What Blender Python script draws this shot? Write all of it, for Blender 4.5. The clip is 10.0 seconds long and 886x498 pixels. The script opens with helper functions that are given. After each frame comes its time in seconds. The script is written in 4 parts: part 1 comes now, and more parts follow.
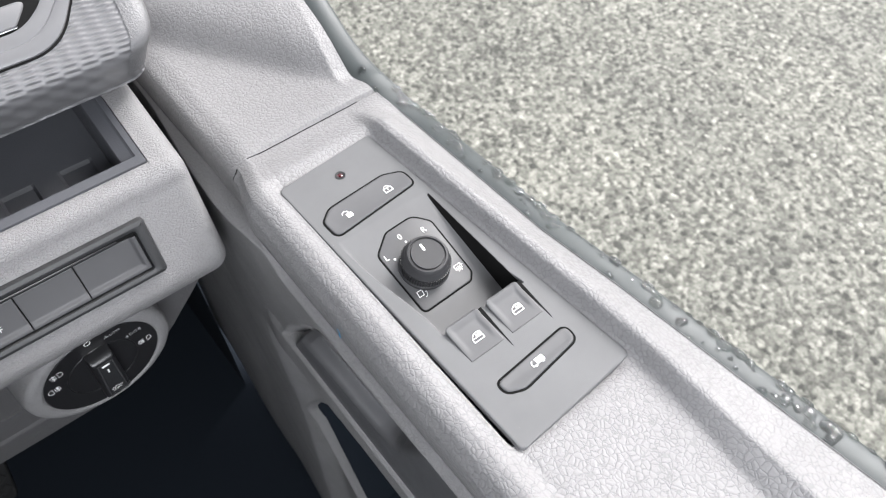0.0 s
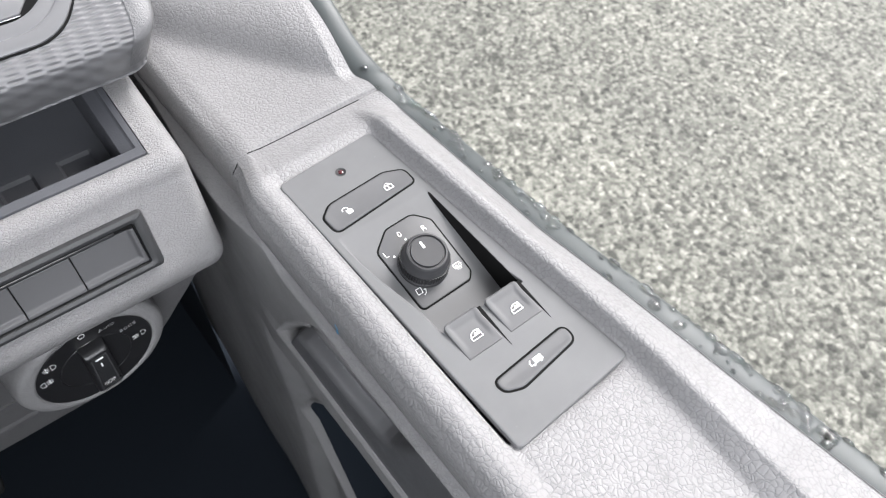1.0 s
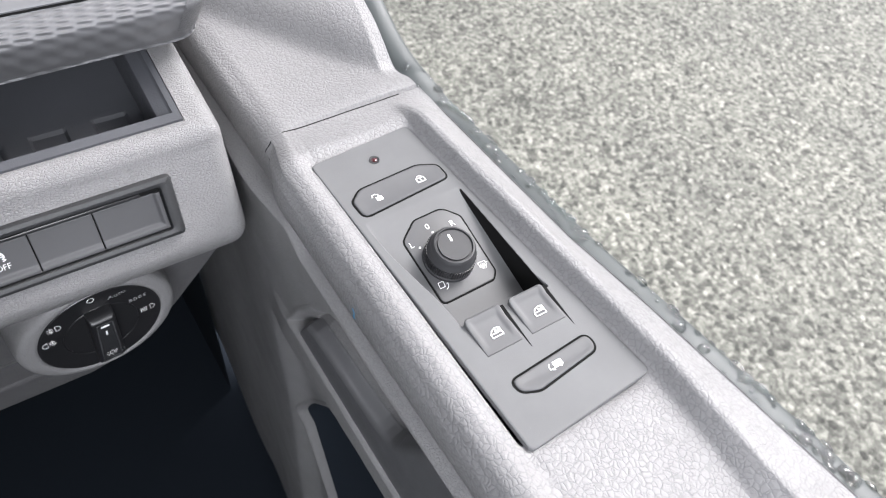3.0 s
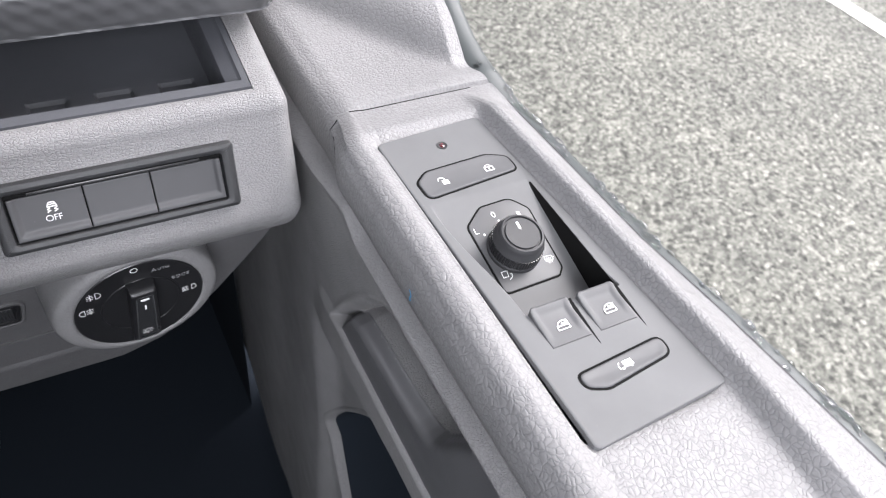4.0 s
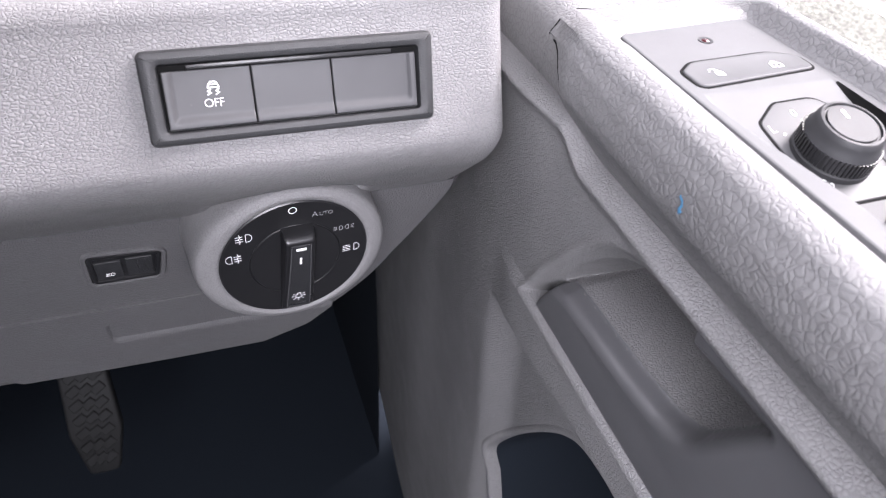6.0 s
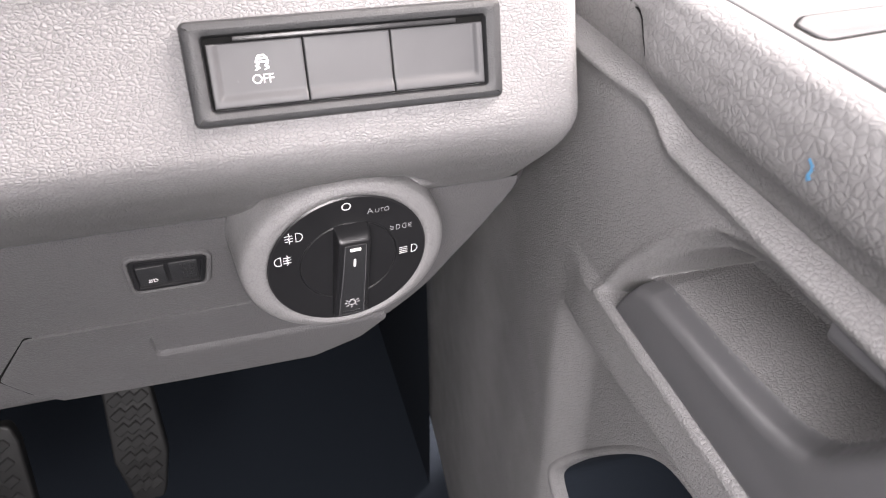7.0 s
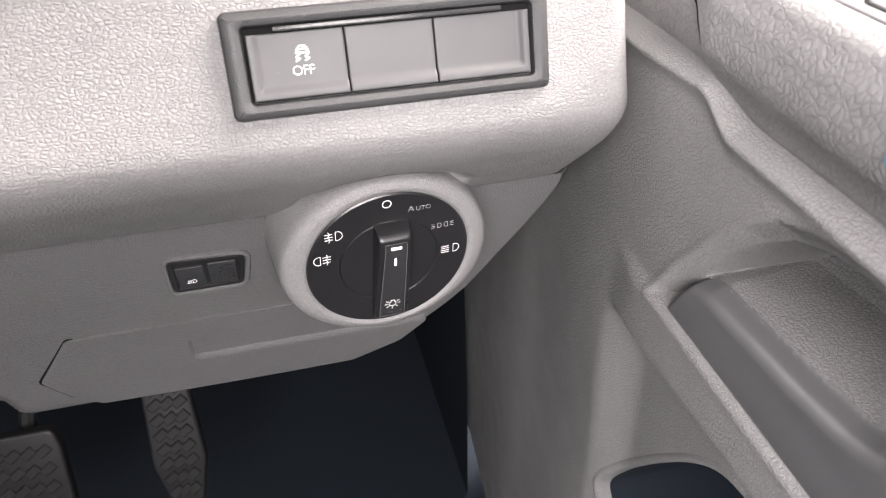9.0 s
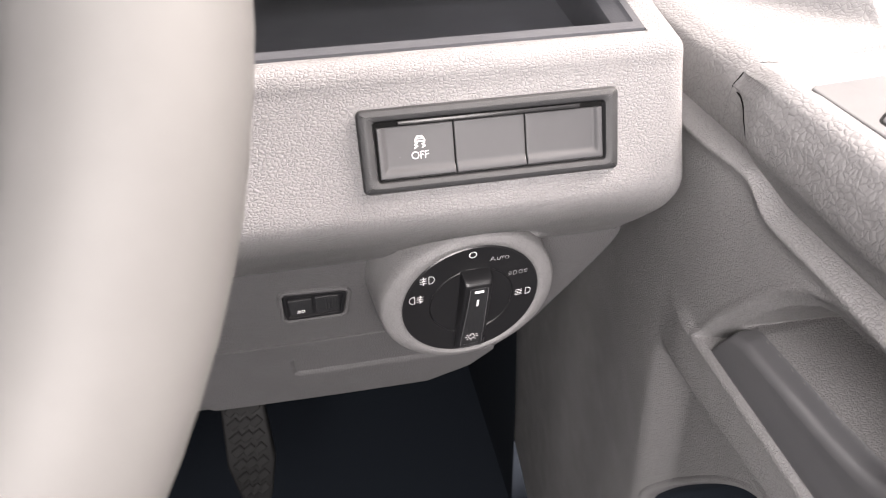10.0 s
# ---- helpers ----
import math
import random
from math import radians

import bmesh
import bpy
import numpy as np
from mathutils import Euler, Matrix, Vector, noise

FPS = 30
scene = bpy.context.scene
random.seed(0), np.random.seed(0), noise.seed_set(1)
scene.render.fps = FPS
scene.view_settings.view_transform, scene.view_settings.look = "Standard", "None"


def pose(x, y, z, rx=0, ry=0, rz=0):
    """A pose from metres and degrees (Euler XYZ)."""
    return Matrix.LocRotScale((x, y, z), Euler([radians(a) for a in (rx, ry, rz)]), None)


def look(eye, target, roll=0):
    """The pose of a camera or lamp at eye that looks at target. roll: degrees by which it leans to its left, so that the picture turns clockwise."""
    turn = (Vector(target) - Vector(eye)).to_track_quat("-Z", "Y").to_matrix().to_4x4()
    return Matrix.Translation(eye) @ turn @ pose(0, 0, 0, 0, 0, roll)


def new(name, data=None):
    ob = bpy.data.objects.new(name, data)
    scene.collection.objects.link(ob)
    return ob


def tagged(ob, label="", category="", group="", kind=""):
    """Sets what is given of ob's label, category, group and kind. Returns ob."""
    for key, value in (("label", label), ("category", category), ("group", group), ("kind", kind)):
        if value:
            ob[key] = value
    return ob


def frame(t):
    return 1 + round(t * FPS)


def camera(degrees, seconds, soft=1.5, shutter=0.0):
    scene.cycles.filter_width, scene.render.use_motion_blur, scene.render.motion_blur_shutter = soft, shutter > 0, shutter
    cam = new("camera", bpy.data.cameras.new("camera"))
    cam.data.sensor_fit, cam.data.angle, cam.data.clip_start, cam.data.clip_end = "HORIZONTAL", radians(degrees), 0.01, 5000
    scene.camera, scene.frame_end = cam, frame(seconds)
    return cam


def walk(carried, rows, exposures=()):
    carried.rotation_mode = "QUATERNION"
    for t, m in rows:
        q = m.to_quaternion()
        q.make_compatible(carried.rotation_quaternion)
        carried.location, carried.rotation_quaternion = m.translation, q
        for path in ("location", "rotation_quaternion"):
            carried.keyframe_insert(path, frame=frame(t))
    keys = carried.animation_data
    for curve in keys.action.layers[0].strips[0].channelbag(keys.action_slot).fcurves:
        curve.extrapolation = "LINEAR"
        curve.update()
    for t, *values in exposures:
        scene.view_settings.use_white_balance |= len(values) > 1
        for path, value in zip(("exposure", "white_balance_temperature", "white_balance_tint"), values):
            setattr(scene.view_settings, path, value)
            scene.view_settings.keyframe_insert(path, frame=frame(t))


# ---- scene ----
cam = camera(61.82, 10.0, 1.1)
cam.data.dof.use_dof, cam.data.dof.focus_distance, cam.data.dof.aperture_fstop = True, 0.32, 22.0
PATH = [
    (0, (0.04559, 0.02683, 1.56435), (0.20142, 0.21557, 1.24798), 0.773),
    (0.5, (0.04346, 0.02704, 1.56263), (0.20168, 0.21558, 1.24733), 1.706),
    (1, (0.04160, 0.02640, 1.56151), (0.20214, 0.21519, 1.24753), 2.647),
    (1.5, (0.03684, 0.02425, 1.55981), (0.19909, 0.21386, 1.24719), 3.664),
    (2, (0.03216, 0.02414, 1.55693), (0.19597, 0.21592, 1.24647), 4.885),
    (3.5, (0.02300, 0.02107, 1.53100), (0.18935, 0.23652, 1.23790), 9.628),
    (4, (0.01305, 0.02055, 1.51141), (0.17608, 0.25044, 1.22756), 10.529),
    (4.5, (0.00508, 0.02414, 1.48468), (0.15969, 0.26996, 1.20961), 10.380),
    (5, (-0.00333, 0.03188, 1.45795), (0.13738, 0.29540, 1.19195), 8.875),
    (5.5, (-0.00715, 0.04049, 1.42785), (0.11986, 0.31588, 1.16703), 6.926),
    (6, (-0.00599, 0.05002, 1.40393), (0.10765, 0.33627, 1.14869), 4.880),
    (6.2, (-0.00670, 0.05378, 1.39755), (0.10221, 0.34446, 1.14528), 4.069),
    (7.3, (-0.00914, 0.06935, 1.36942), (0.08021, 0.37501, 1.12736), 0.908),
    (7.5, (-0.00946, 0.07065, 1.36777), (0.07713, 0.37715, 1.12577), 0.529),
    (8, (-0.01019, 0.07108, 1.36574), (0.07195, 0.38037, 1.12576), -0.079),
    (8.5, (-0.01116, 0.07074, 1.36509), (0.06796, 0.38155, 1.12605), -0.463),
    (9, (-0.01072, 0.07114, 1.36563), (0.06610, 0.38255, 1.12662), -0.606),
    (9.5, (-0.01573, 0.06333, 1.37936), (0.05554, 0.37768, 1.14250), -0.759),
    (9.7, (-0.02037, 0.05523, 1.39042), (0.04581, 0.37172, 1.15493), -0.910),
    (10, (-0.03669, 0.04298, 1.41067), (0.02126, 0.36154, 1.17581), -1.091),
]
EXPOSURES = [(0, 1.7, 6300, 11), (3.5, 1.75, 6250, 13), (4.5, 1.83, 6250, 15), (5.6, 2.2, 6050, 18), (6.2, 2.5, 6450, 21), (7.5, 2.89, 6900, 17), (9, 2.89, 6950, 17), (9.5, 2.82, 7000, 18), (10, 2.55, 7050, 18)]
SUN_W, SKY_W, REAR_W, LEFT_W, SCREEN_W = 1.95, 0.075, 4.7, 1.1, 1.2
LEATHER_COL, LOWER_COL = (0.188, 0.185, 0.187), (0.188, 0.185, 0.187)
DIAL_YAW = 0.09
walk(cam, [(t, look(eye, target, roll)) for t, eye, target, roll in PATH], EXPOSURES)

# ---- world and light: an overcast day, the driver's window wound down ----
SUN_EL, SUN_AZ = 48.0, 84.0
world = bpy.data.worlds.new("overcast_sky")
scene.world = world
world.use_nodes = True
wn = world.node_tree.nodes
sky = wn.new("ShaderNodeTexSky")
sky.sky_type, sky.sun_disc = "NISHITA", False
sky.sun_elevation, sky.sun_rotation = radians(SUN_EL), radians(SUN_AZ)
sky.air_density, sky.dust_density, sky.ozone_density = 1.0, 6.0, 0.6
grey = wn.new("ShaderNodeHueSaturation")
grey.inputs["Saturation"].default_value = 0.25
world.node_tree.links.new(sky.outputs[0], grey.inputs["Color"])
world.node_tree.links.new(grey.outputs[0], wn["Background"].inputs[0])
wn["Background"].inputs[1].default_value = SKY_W
sun_data = bpy.data.lights.new("sun", "SUN")
sun_data.energy, sun_data.angle, sun_data.color = SUN_W, radians(30), (1.0, 0.97, 0.93)
sun = new("sun", sun_data)
_a, _e = radians(SUN_AZ), radians(SUN_EL)
sun.matrix_world = look((40 * math.sin(_a) * math.cos(_e), 40 * math.cos(_a) * math.cos(_e), 40 * math.sin(_e)), (0, 0, 1))


def window_light(name, at, target, w, h, watts):
    """Area lamp: sky light in a window's opening, and the added rear fill."""
    d = bpy.data.lights.new(name, "AREA")
    d.shape, d.size, d.size_y, d.energy, d.color = "RECTANGLE", w, h, watts, (0.97, 0.985, 1.0)
    ob = new(name, d)
    ob.matrix_world = look(at, target)


# Unseen fill lamp above the rear bulkhead, added to brighten the fascia.
window_light("rear_fill_light", (-0.11, -0.56, 1.68), (0.0, 0.3, 1.2), 0.7, 0.5, REAR_W)
window_light("passenger_window_light", (-1.77, 0.40, 1.74), (0.2, 0.2, 1.1), 0.8, 0.55, LEFT_W)
window_light("windscreen_light", (-0.42, 0.64, 1.88), (0.1, 0.1, 1.2), 1.1, 0.4, SCREEN_W)


# ---- materials ----
def mat(name, color, rough=0.5, metal=0.0, spec=0.5, ior=1.5):
    m = bpy.data.materials.new(name)
    m.use_nodes = True
    b = m.node_tree.nodes["Principled BSDF"]
    b.inputs["Base Color"].default_value = (*color, 1)
    b.inputs["Roughness"].default_value = rough
    b.inputs["Metallic"].default_value = metal
    b.inputs["Specular IOR Level"].default_value = spec
    b.inputs["IOR"].default_value = ior
    return m


def kit(m):
    nt = m.node_tree
    return nt, nt.nodes, nt.links, nt.nodes["Principled BSDF"]


def coords(nt, warp=0.0, warp_scale=100.0, squash=1.0):
    tc = nt.nodes.new("ShaderNodeTexCoord")
    if squash != 1.0:
        mp = nt.nodes.new("ShaderNodeMapping")
        mp.inputs["Scale"].default_value = (1.0, squash, squash)
        nt.links.new(tc.outputs["Object"], mp.inputs["Vector"])
        tc = mp
    base = tc.outputs["Object"] if squash == 1.0 else tc.outputs["Vector"]
    if not warp:
        return base
    n = nt.nodes.new("ShaderNodeTexNoise")
    n.inputs["Scale"].default_value, n.inputs["Detail"].default_value = warp_scale, 2
    nt.links.new(base, n.inputs["Vector"])
    sub = nt.nodes.new("ShaderNodeVectorMath")
    sub.operation = "SUBTRACT"
    nt.links.new(n.outputs["Color"], sub.inputs[0])
    sub.inputs[1].default_value = (0.5, 0.5, 0.5)
    sc = nt.nodes.new("ShaderNodeVectorMath")
    sc.operation = "SCALE"
    nt.links.new(sub.outputs[0], sc.inputs[0])
    sc.inputs["Scale"].default_value = warp
    add = nt.nodes.new("ShaderNodeVectorMath")
    nt.links.new(base, add.inputs[0])
    nt.links.new(sc.outputs[0], add.inputs[1])
    return add.outputs[0]


def noise_tex(nt, vec, scale, detail=3, rough=0.5):
    n = nt.nodes.new("ShaderNodeTexNoise")
    n.inputs["Scale"].default_value, n.inputs["Detail"].default_value, n.inputs["Roughness"].default_value = scale, detail, rough
    nt.links.new(vec, n.inputs["Vector"])
    return n.outputs["Fac"]


def ramp(nt, fac, stops):
    r = nt.nodes.new("ShaderNodeValToRGB")
    els = r.color_ramp.elements
    while len(els) < len(stops):
        els.new(0.5)
    for e, (p, c) in zip(els, stops):
        e.position = p
        e.color = (*c, 1) if len(c) == 3 else c
    nt.links.new(fac, r.inputs[0])
    return r.outputs[0]


def bump(nt, height, strength, distance, chain=None):
    b = nt.nodes.new("ShaderNodeBump")
    b.inputs["Strength"].default_value, b.inputs["Distance"].default_value = strength, distance
    nt.links.new(height, b.inputs["Height"])
    if chain is not None:
        nt.links.new(chain, b.inputs["Normal"])
    return b.outputs[0]


def vary(m, a, b_, scale, detail=4):
    """Base colour that wanders between two tones."""
    nt, N, L, p = kit(m)
    L.new(ramp(nt, noise_tex(nt, coords(nt), scale, detail), [(0.3, a), (0.7, b_)]), p.inputs["Base Color"])


def leather(name, color, cell=390.0, depth=0.00013, rough=0.52, spec=0.36, squash=1.0):
    """Moulded plastic with a leather grain: smooth low pebbles parted by thin wandering creases, some of them broken."""
    m = mat(name, color, rough, spec=spec)
    nt, N, L, p = kit(m)

    def calc(op, a, b, c=None):
        n = N.new("ShaderNodeMath")
        n.operation = op
        for k, v in enumerate((a, b) if c is None else (a, b, c)):
            if isinstance(v, (int, float)):
                n.inputs[k].default_value = v
            else:
                L.new(v, n.inputs[k])
        return n.outputs[0]

    def step(value, lo, hi, a=0.0, b=1.0):
        mr = N.new("ShaderNodeMapRange")
        mr.interpolation_type = "SMOOTHSTEP"
        for key, v in (("From Min", lo), ("From Max", hi), ("To Min", a), ("To Max", b)):
            mr.inputs[key].default_value = v
        L.new(value, mr.inputs["Value"])
        return mr.outputs[0]

    vec = coords(nt, 1.0 / cell, cell * 0.62, squash)
    edge = []
    for sc in (cell, cell * 1.73):
        v = N.new("ShaderNodeTexVoronoi")
        v.feature = "DISTANCE_TO_EDGE"
        v.inputs["Scale"].default_value = sc
        L.new(vec, v.inputs["Vector"])
        edge.append(v.outputs["Distance"])
    big, small = step(edge[0], 0.0, 0.11), step(edge[1], 0.0, 0.12)
    dome, bead = step(edge[0], 0.0, 0.5), step(edge[1], 0.0, 0.4)
    broken = step(noise_tex(nt, coords(nt), cell * 0.45, 2), 0.42, 0.6)
    where = step(noise_tex(nt, coords(nt), cell * 0.4, 2), 0.30, 0.50, 0.55, 1.0)
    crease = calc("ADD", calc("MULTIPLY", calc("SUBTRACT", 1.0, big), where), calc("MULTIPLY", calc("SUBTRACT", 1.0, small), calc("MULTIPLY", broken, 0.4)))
    height = calc("ADD", calc("MULTIPLY_ADD", crease, -0.75, dome), calc("MULTIPLY", bead, calc("MULTIPLY", broken, 0.3)))
    b1 = bump(nt, height, 1.0, depth)
    b2 = bump(nt, noise_tex(nt, coords(nt), 3800.0, 2), 0.2, 0.00003, b1)
    L.new(b2, p.inputs["Normal"])
    tone = ramp(nt, noise_tex(nt, coords(nt), 9.0, 5, 0.6), [(0.25, tuple(c * 0.94 for c in color)), (0.75, tuple(min(1, c * 1.05) for c in color))])
    # Occlusion in the grain creases, painted as a darker base colour.
    crease_shade = ramp(nt, crease, [(0.15, (1, 1, 1)), (0.9, (0.81, 0.81, 0.812))])
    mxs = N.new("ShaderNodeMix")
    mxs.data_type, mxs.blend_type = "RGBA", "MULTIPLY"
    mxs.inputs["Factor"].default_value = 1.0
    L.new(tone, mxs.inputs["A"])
    L.new(crease_shade, mxs.inputs["B"])
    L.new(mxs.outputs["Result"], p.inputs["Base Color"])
    L.new(ramp(nt, noise_tex(nt, coords(nt), 40.0, 4), [(0.3, (rough - 0.07,) * 3), (0.7, (rough + 0.1,) * 3)]), p.inputs["Roughness"])
    return m


def grained(name, color, rough, scale=3000.0, depth=0.00006, spec=0.5, specks=0.0):
    """Fine spark-eroded plastic grain with faint dust."""
    m = mat(name, color, rough, spec=spec)
    nt, N, L, p = kit(m)
    b1 = bump(nt, noise_tex(nt, coords(nt), scale, 2, 0.6), 0.6, depth)
    L.new(b1, p.inputs["Normal"])
    col = ramp(nt, noise_tex(nt, coords(nt), 14.0, 5, 0.65), [(0.3, tuple(c * 0.9 for c in color)), (0.72, tuple(c * 1.1 for c in color))])
    if specks:
        v = N.new("ShaderNodeTexVoronoi")
        v.inputs["Scale"].default_value = 140.0
        L.new(coords(nt, 0.002, 300.0), v.inputs["Vector"])
        mask = ramp(nt, v.outputs["Distance"], [(0.0, (1, 1, 1)), (0.035, (0, 0, 0))])
        mx = N.new("ShaderNodeMix")
        mx.data_type = "RGBA"
        fm = N.new("ShaderNodeMath")
        fm.operation = "MULTIPLY"
        L.new(mask, fm.inputs[0])
        fm.inputs[1].default_value = specks
        L.new(fm.outputs[0], mx.inputs["Factor"])
        L.new(col, mx.inputs["A"])
        mx.inputs["B"].default_value = (0.5, 0.5, 0.5, 1)
        col = mx.outputs["Result"]
    L.new(col, p.inputs["Base Color"])
    L.new(ramp(nt, noise_tex(nt, coords(nt), 35.0, 5, 0.6), [(0.3, (rough - 0.06,) * 3), (0.7, (rough + 0.08,) * 3)]), p.inputs["Roughness"])
    return m


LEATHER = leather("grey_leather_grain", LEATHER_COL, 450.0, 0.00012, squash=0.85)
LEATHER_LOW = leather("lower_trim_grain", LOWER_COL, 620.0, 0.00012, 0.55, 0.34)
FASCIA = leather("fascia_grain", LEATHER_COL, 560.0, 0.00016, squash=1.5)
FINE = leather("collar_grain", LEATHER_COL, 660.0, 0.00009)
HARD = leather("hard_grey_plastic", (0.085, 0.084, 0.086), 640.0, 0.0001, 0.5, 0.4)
PANEL = grained("switch_panel_plastic", (0.112, 0.112, 0.115), 0.6, 2600.0, 0.00007, 0.21, 0.3)
BUTTON = grained("button_plastic", (0.078, 0.078, 0.081), 0.55, 5200.0, 0.00002, 0.3, 0.2)
FRAME = grained("strip_frame_plastic", (0.018, 0.0185, 0.02), 0.5, 1700.0, 0.0003, 0.5)
BLACK = grained("black_plastic", (0.012, 0.012, 0.013), 0.32, 4200.0, 0.00003, 0.5)
TRAY = grained("tray_plastic", (0.058, 0.060, 0.067), 0.48, 1500.0, 0.0002, 0.3, 0.25)
GAP = mat("gap_black", (0.006, 0.006, 0.006), 0.8, spec=0.1)
HANDLE = grained("handle_plastic", (0.086, 0.086, 0.09), 0.32, 2600.0, 0.00008, 0.6)
WHITE = mat("printed_white", (0.8, 0.8, 0.8), 0.5)
GREY_INK = mat("printed_grey", (0.3, 0.3, 0.31), 0.5)
CHROME = mat("chrome", (0.75, 0.76, 0.78), 0.15, 1.0)
RUBBER = grained("window_seal_rubber", (0.036, 0.043, 0.044), 0.5, 2600.0, 0.00004, 0.4)
CARPET = mat("carpet", (0.0115, 0.0150, 0.0205), 0.95, spec=0.1)
PEDAL = grained("pedal_rubber", (0.0095, 0.0097, 0.010), 0.55, 900.0, 0.0002, 0.4)
WHEEL = grained("wheel_leather", (0.085, 0.084, 0.083), 0.55, 1500.0, 0.00002, 0.3)
STRIP = grained("strip_button_plastic", (0.05, 0.05, 0.053), 0.5, 5200.0, 0.00002, 0.4, 0.15)
KNOB = grained("knob_plastic", (0.03, 0.03, 0.032), 0.55, 4200.0, 0.00003, 0.28)
PLATE = grained("control_plate_plastic", (0.07, 0.07, 0.073), 0.52, 4200.0, 0.00003, 0.4)
SHELL = mat("cabin_lining", (0.42, 0.42, 0.41), 0.8, spec=0.2)
vary(SHELL, (0.24, 0.24, 0.235), (0.30, 0.30, 0.295), 3.0)
VENTGREY = grained("vent_plastic", (0.125, 0.125, 0.13), 0.4, 3500.0, 0.00003)
LENS_RED = mat("dark_red_lens", (0.05, 0.004, 0.006), 0.08, spec=0.8)
INK = mat("blue_ink", (0.07, 0.24, 0.42), 0.6)
WATER = mat("water", (1, 1, 1), 0.0, ior=1.33)
WATER.node_tree.nodes["Principled BSDF"].inputs["Transmission Weight"].default_value = 1.0


def make_hood():
    """Dashboard hood: rows of slanted wavy ribs pressed into soft plastic."""
    m = mat("ribbed_hood", (0.25, 0.25, 0.255), 0.42, spec=0.5)
    nt, N, L, p = kit(m)
    tc = N.new("ShaderNodeTexCoord")
    sep = N.new("ShaderNodeSeparateXYZ")
    L.new(tc.outputs["Object"], sep.inputs[0])

    def calc(op, a, b):
        n = N.new("ShaderNodeMath")
        n.operation = op
        for k, v in ((0, a), (1, b)):
            if isinstance(v, (int, float)):
                n.inputs[k].default_value = v
            else:
                L.new(v, n.inputs[k])
        return n.outputs[0]

    x, s = sep.outputs["X"], calc("ADD", calc("MULTIPLY", sep.outputs["Y"], 0.75), calc("MULTIPLY", sep.outputs["Z"], 0.66))
    one = calc("SINE", calc("MULTIPLY", calc("SUBTRACT", s, calc("MULTIPLY", x, 0.06)), 2500.0), 0)
    two = calc("SINE", calc("MULTIPLY", calc("ADD", s, calc("MULTIPLY", x, 0.24)), 2500.0), 0)
    rib = calc("ADD", one, two)
    L.new(bump(nt, rib, 1.0, 0.00020), p.inputs["Normal"])
    tone = ramp(nt, noise_tex(nt, coords(nt), 12.0, 4), [(0.3, (0.10, 0.10, 0.104)), (0.7, (0.125, 0.125, 0.13))])
    L.new(tone, p.inputs["Base Color"])
    return m


HOOD = make_hood()


def make_asphalt():
    m = mat("asphalt", (0.2, 0.2, 0.19), 0.75, spec=0.3)
    nt, N, L, p = kit(m)
    vec = coords(nt, 0.02, 40.0)
    v = N.new("ShaderNodeTexVoronoi")
    v.feature = "SMOOTH_F1"
    v.inputs["Smoothness"].default_value = 0.6
    v.inputs["Scale"].default_value = 75.0
    L.new(vec, v.inputs["Vector"])
    bw = N.new("ShaderNodeRGBToBW")
    L.new(v.outputs["Color"], bw.inputs[0])
    stone = ramp(nt, bw.outputs[0], [(0.12, (0.05, 0.052, 0.046)), (0.42, (0.14, 0.142, 0.125)), (0.70, (0.22, 0.222, 0.197)), (0.92, (0.31, 0.308, 0.278))])
    big = ramp(nt, noise_tex(nt, coords(nt), 1.6, 6, 0.62), [(0.3, (0.78, 0.78, 0.78)), (0.7, (1.18, 1.17, 1.15))])
    mx = N.new("ShaderNodeMix")
    mx.data_type, mx.blend_type = "RGBA", "MULTIPLY"
    mx.inputs["Factor"].default_value = 1.0
    L.new(stone, mx.inputs["A"])
    L.new(big, mx.inputs["B"])
    fine = ramp(nt, noise_tex(nt, coords(nt), 55.0, 3, 0.7), [(0.36, (0.55, 0.55, 0.55)), (0.60, (1.22, 1.22, 1.22))])
    mx2 = N.new("ShaderNodeMix")
    mx2.data_type, mx2.blend_type = "RGBA", "MULTIPLY"
    mx2.inputs["Factor"].default_value = 1.0
    L.new(mx.outputs["Result"], mx2.inputs["A"])
    L.new(fine, mx2.inputs["B"])
    L.new(mx2.outputs["Result"], p.inputs["Base Color"])
    L.new(bump(nt, v.outputs["Distance"], 0.5, -0.004), p.inputs["Normal"])
    return m


ASPHALT = make_asphalt()
PAINT = mat("road_paint", (0.62, 0.6, 0.56), 0.7)
vary(PAINT, (0.5, 0.48, 0.44), (0.72, 0.7, 0.66), 30.0)


# ---- builders ----
def V(x, y, z):
    """A place given in millimetres."""
    return Vector((x, y, z)) / 1000.0


def frame_at(origin, ex, ey):
    ex = Vector(ex).normalized()
    ez = ex.cross(Vector(ey)).normalized()
    ey = ez.cross(ex)
    return Matrix(((ex.x, ey.x, ez.x, origin[0]), (ex.y, ey.y, ez.y, origin[1]), (ex.z, ey.z, ez.z, origin[2]), (0, 0, 0, 1)))


def thing(name, at, label, category, group="", kind=""):
    return tagged(place_empty(name, at), label, category, group, kind)


def place_empty(name, at):
    ob = new(name)
    ob.location = at
    ob.empty_display_size = 0.02
    return ob


def base_of(ob):
    p = Vector(ob.location)
    while ob.parent:
        ob = ob.parent
        p += Vector(ob.location)
    return p


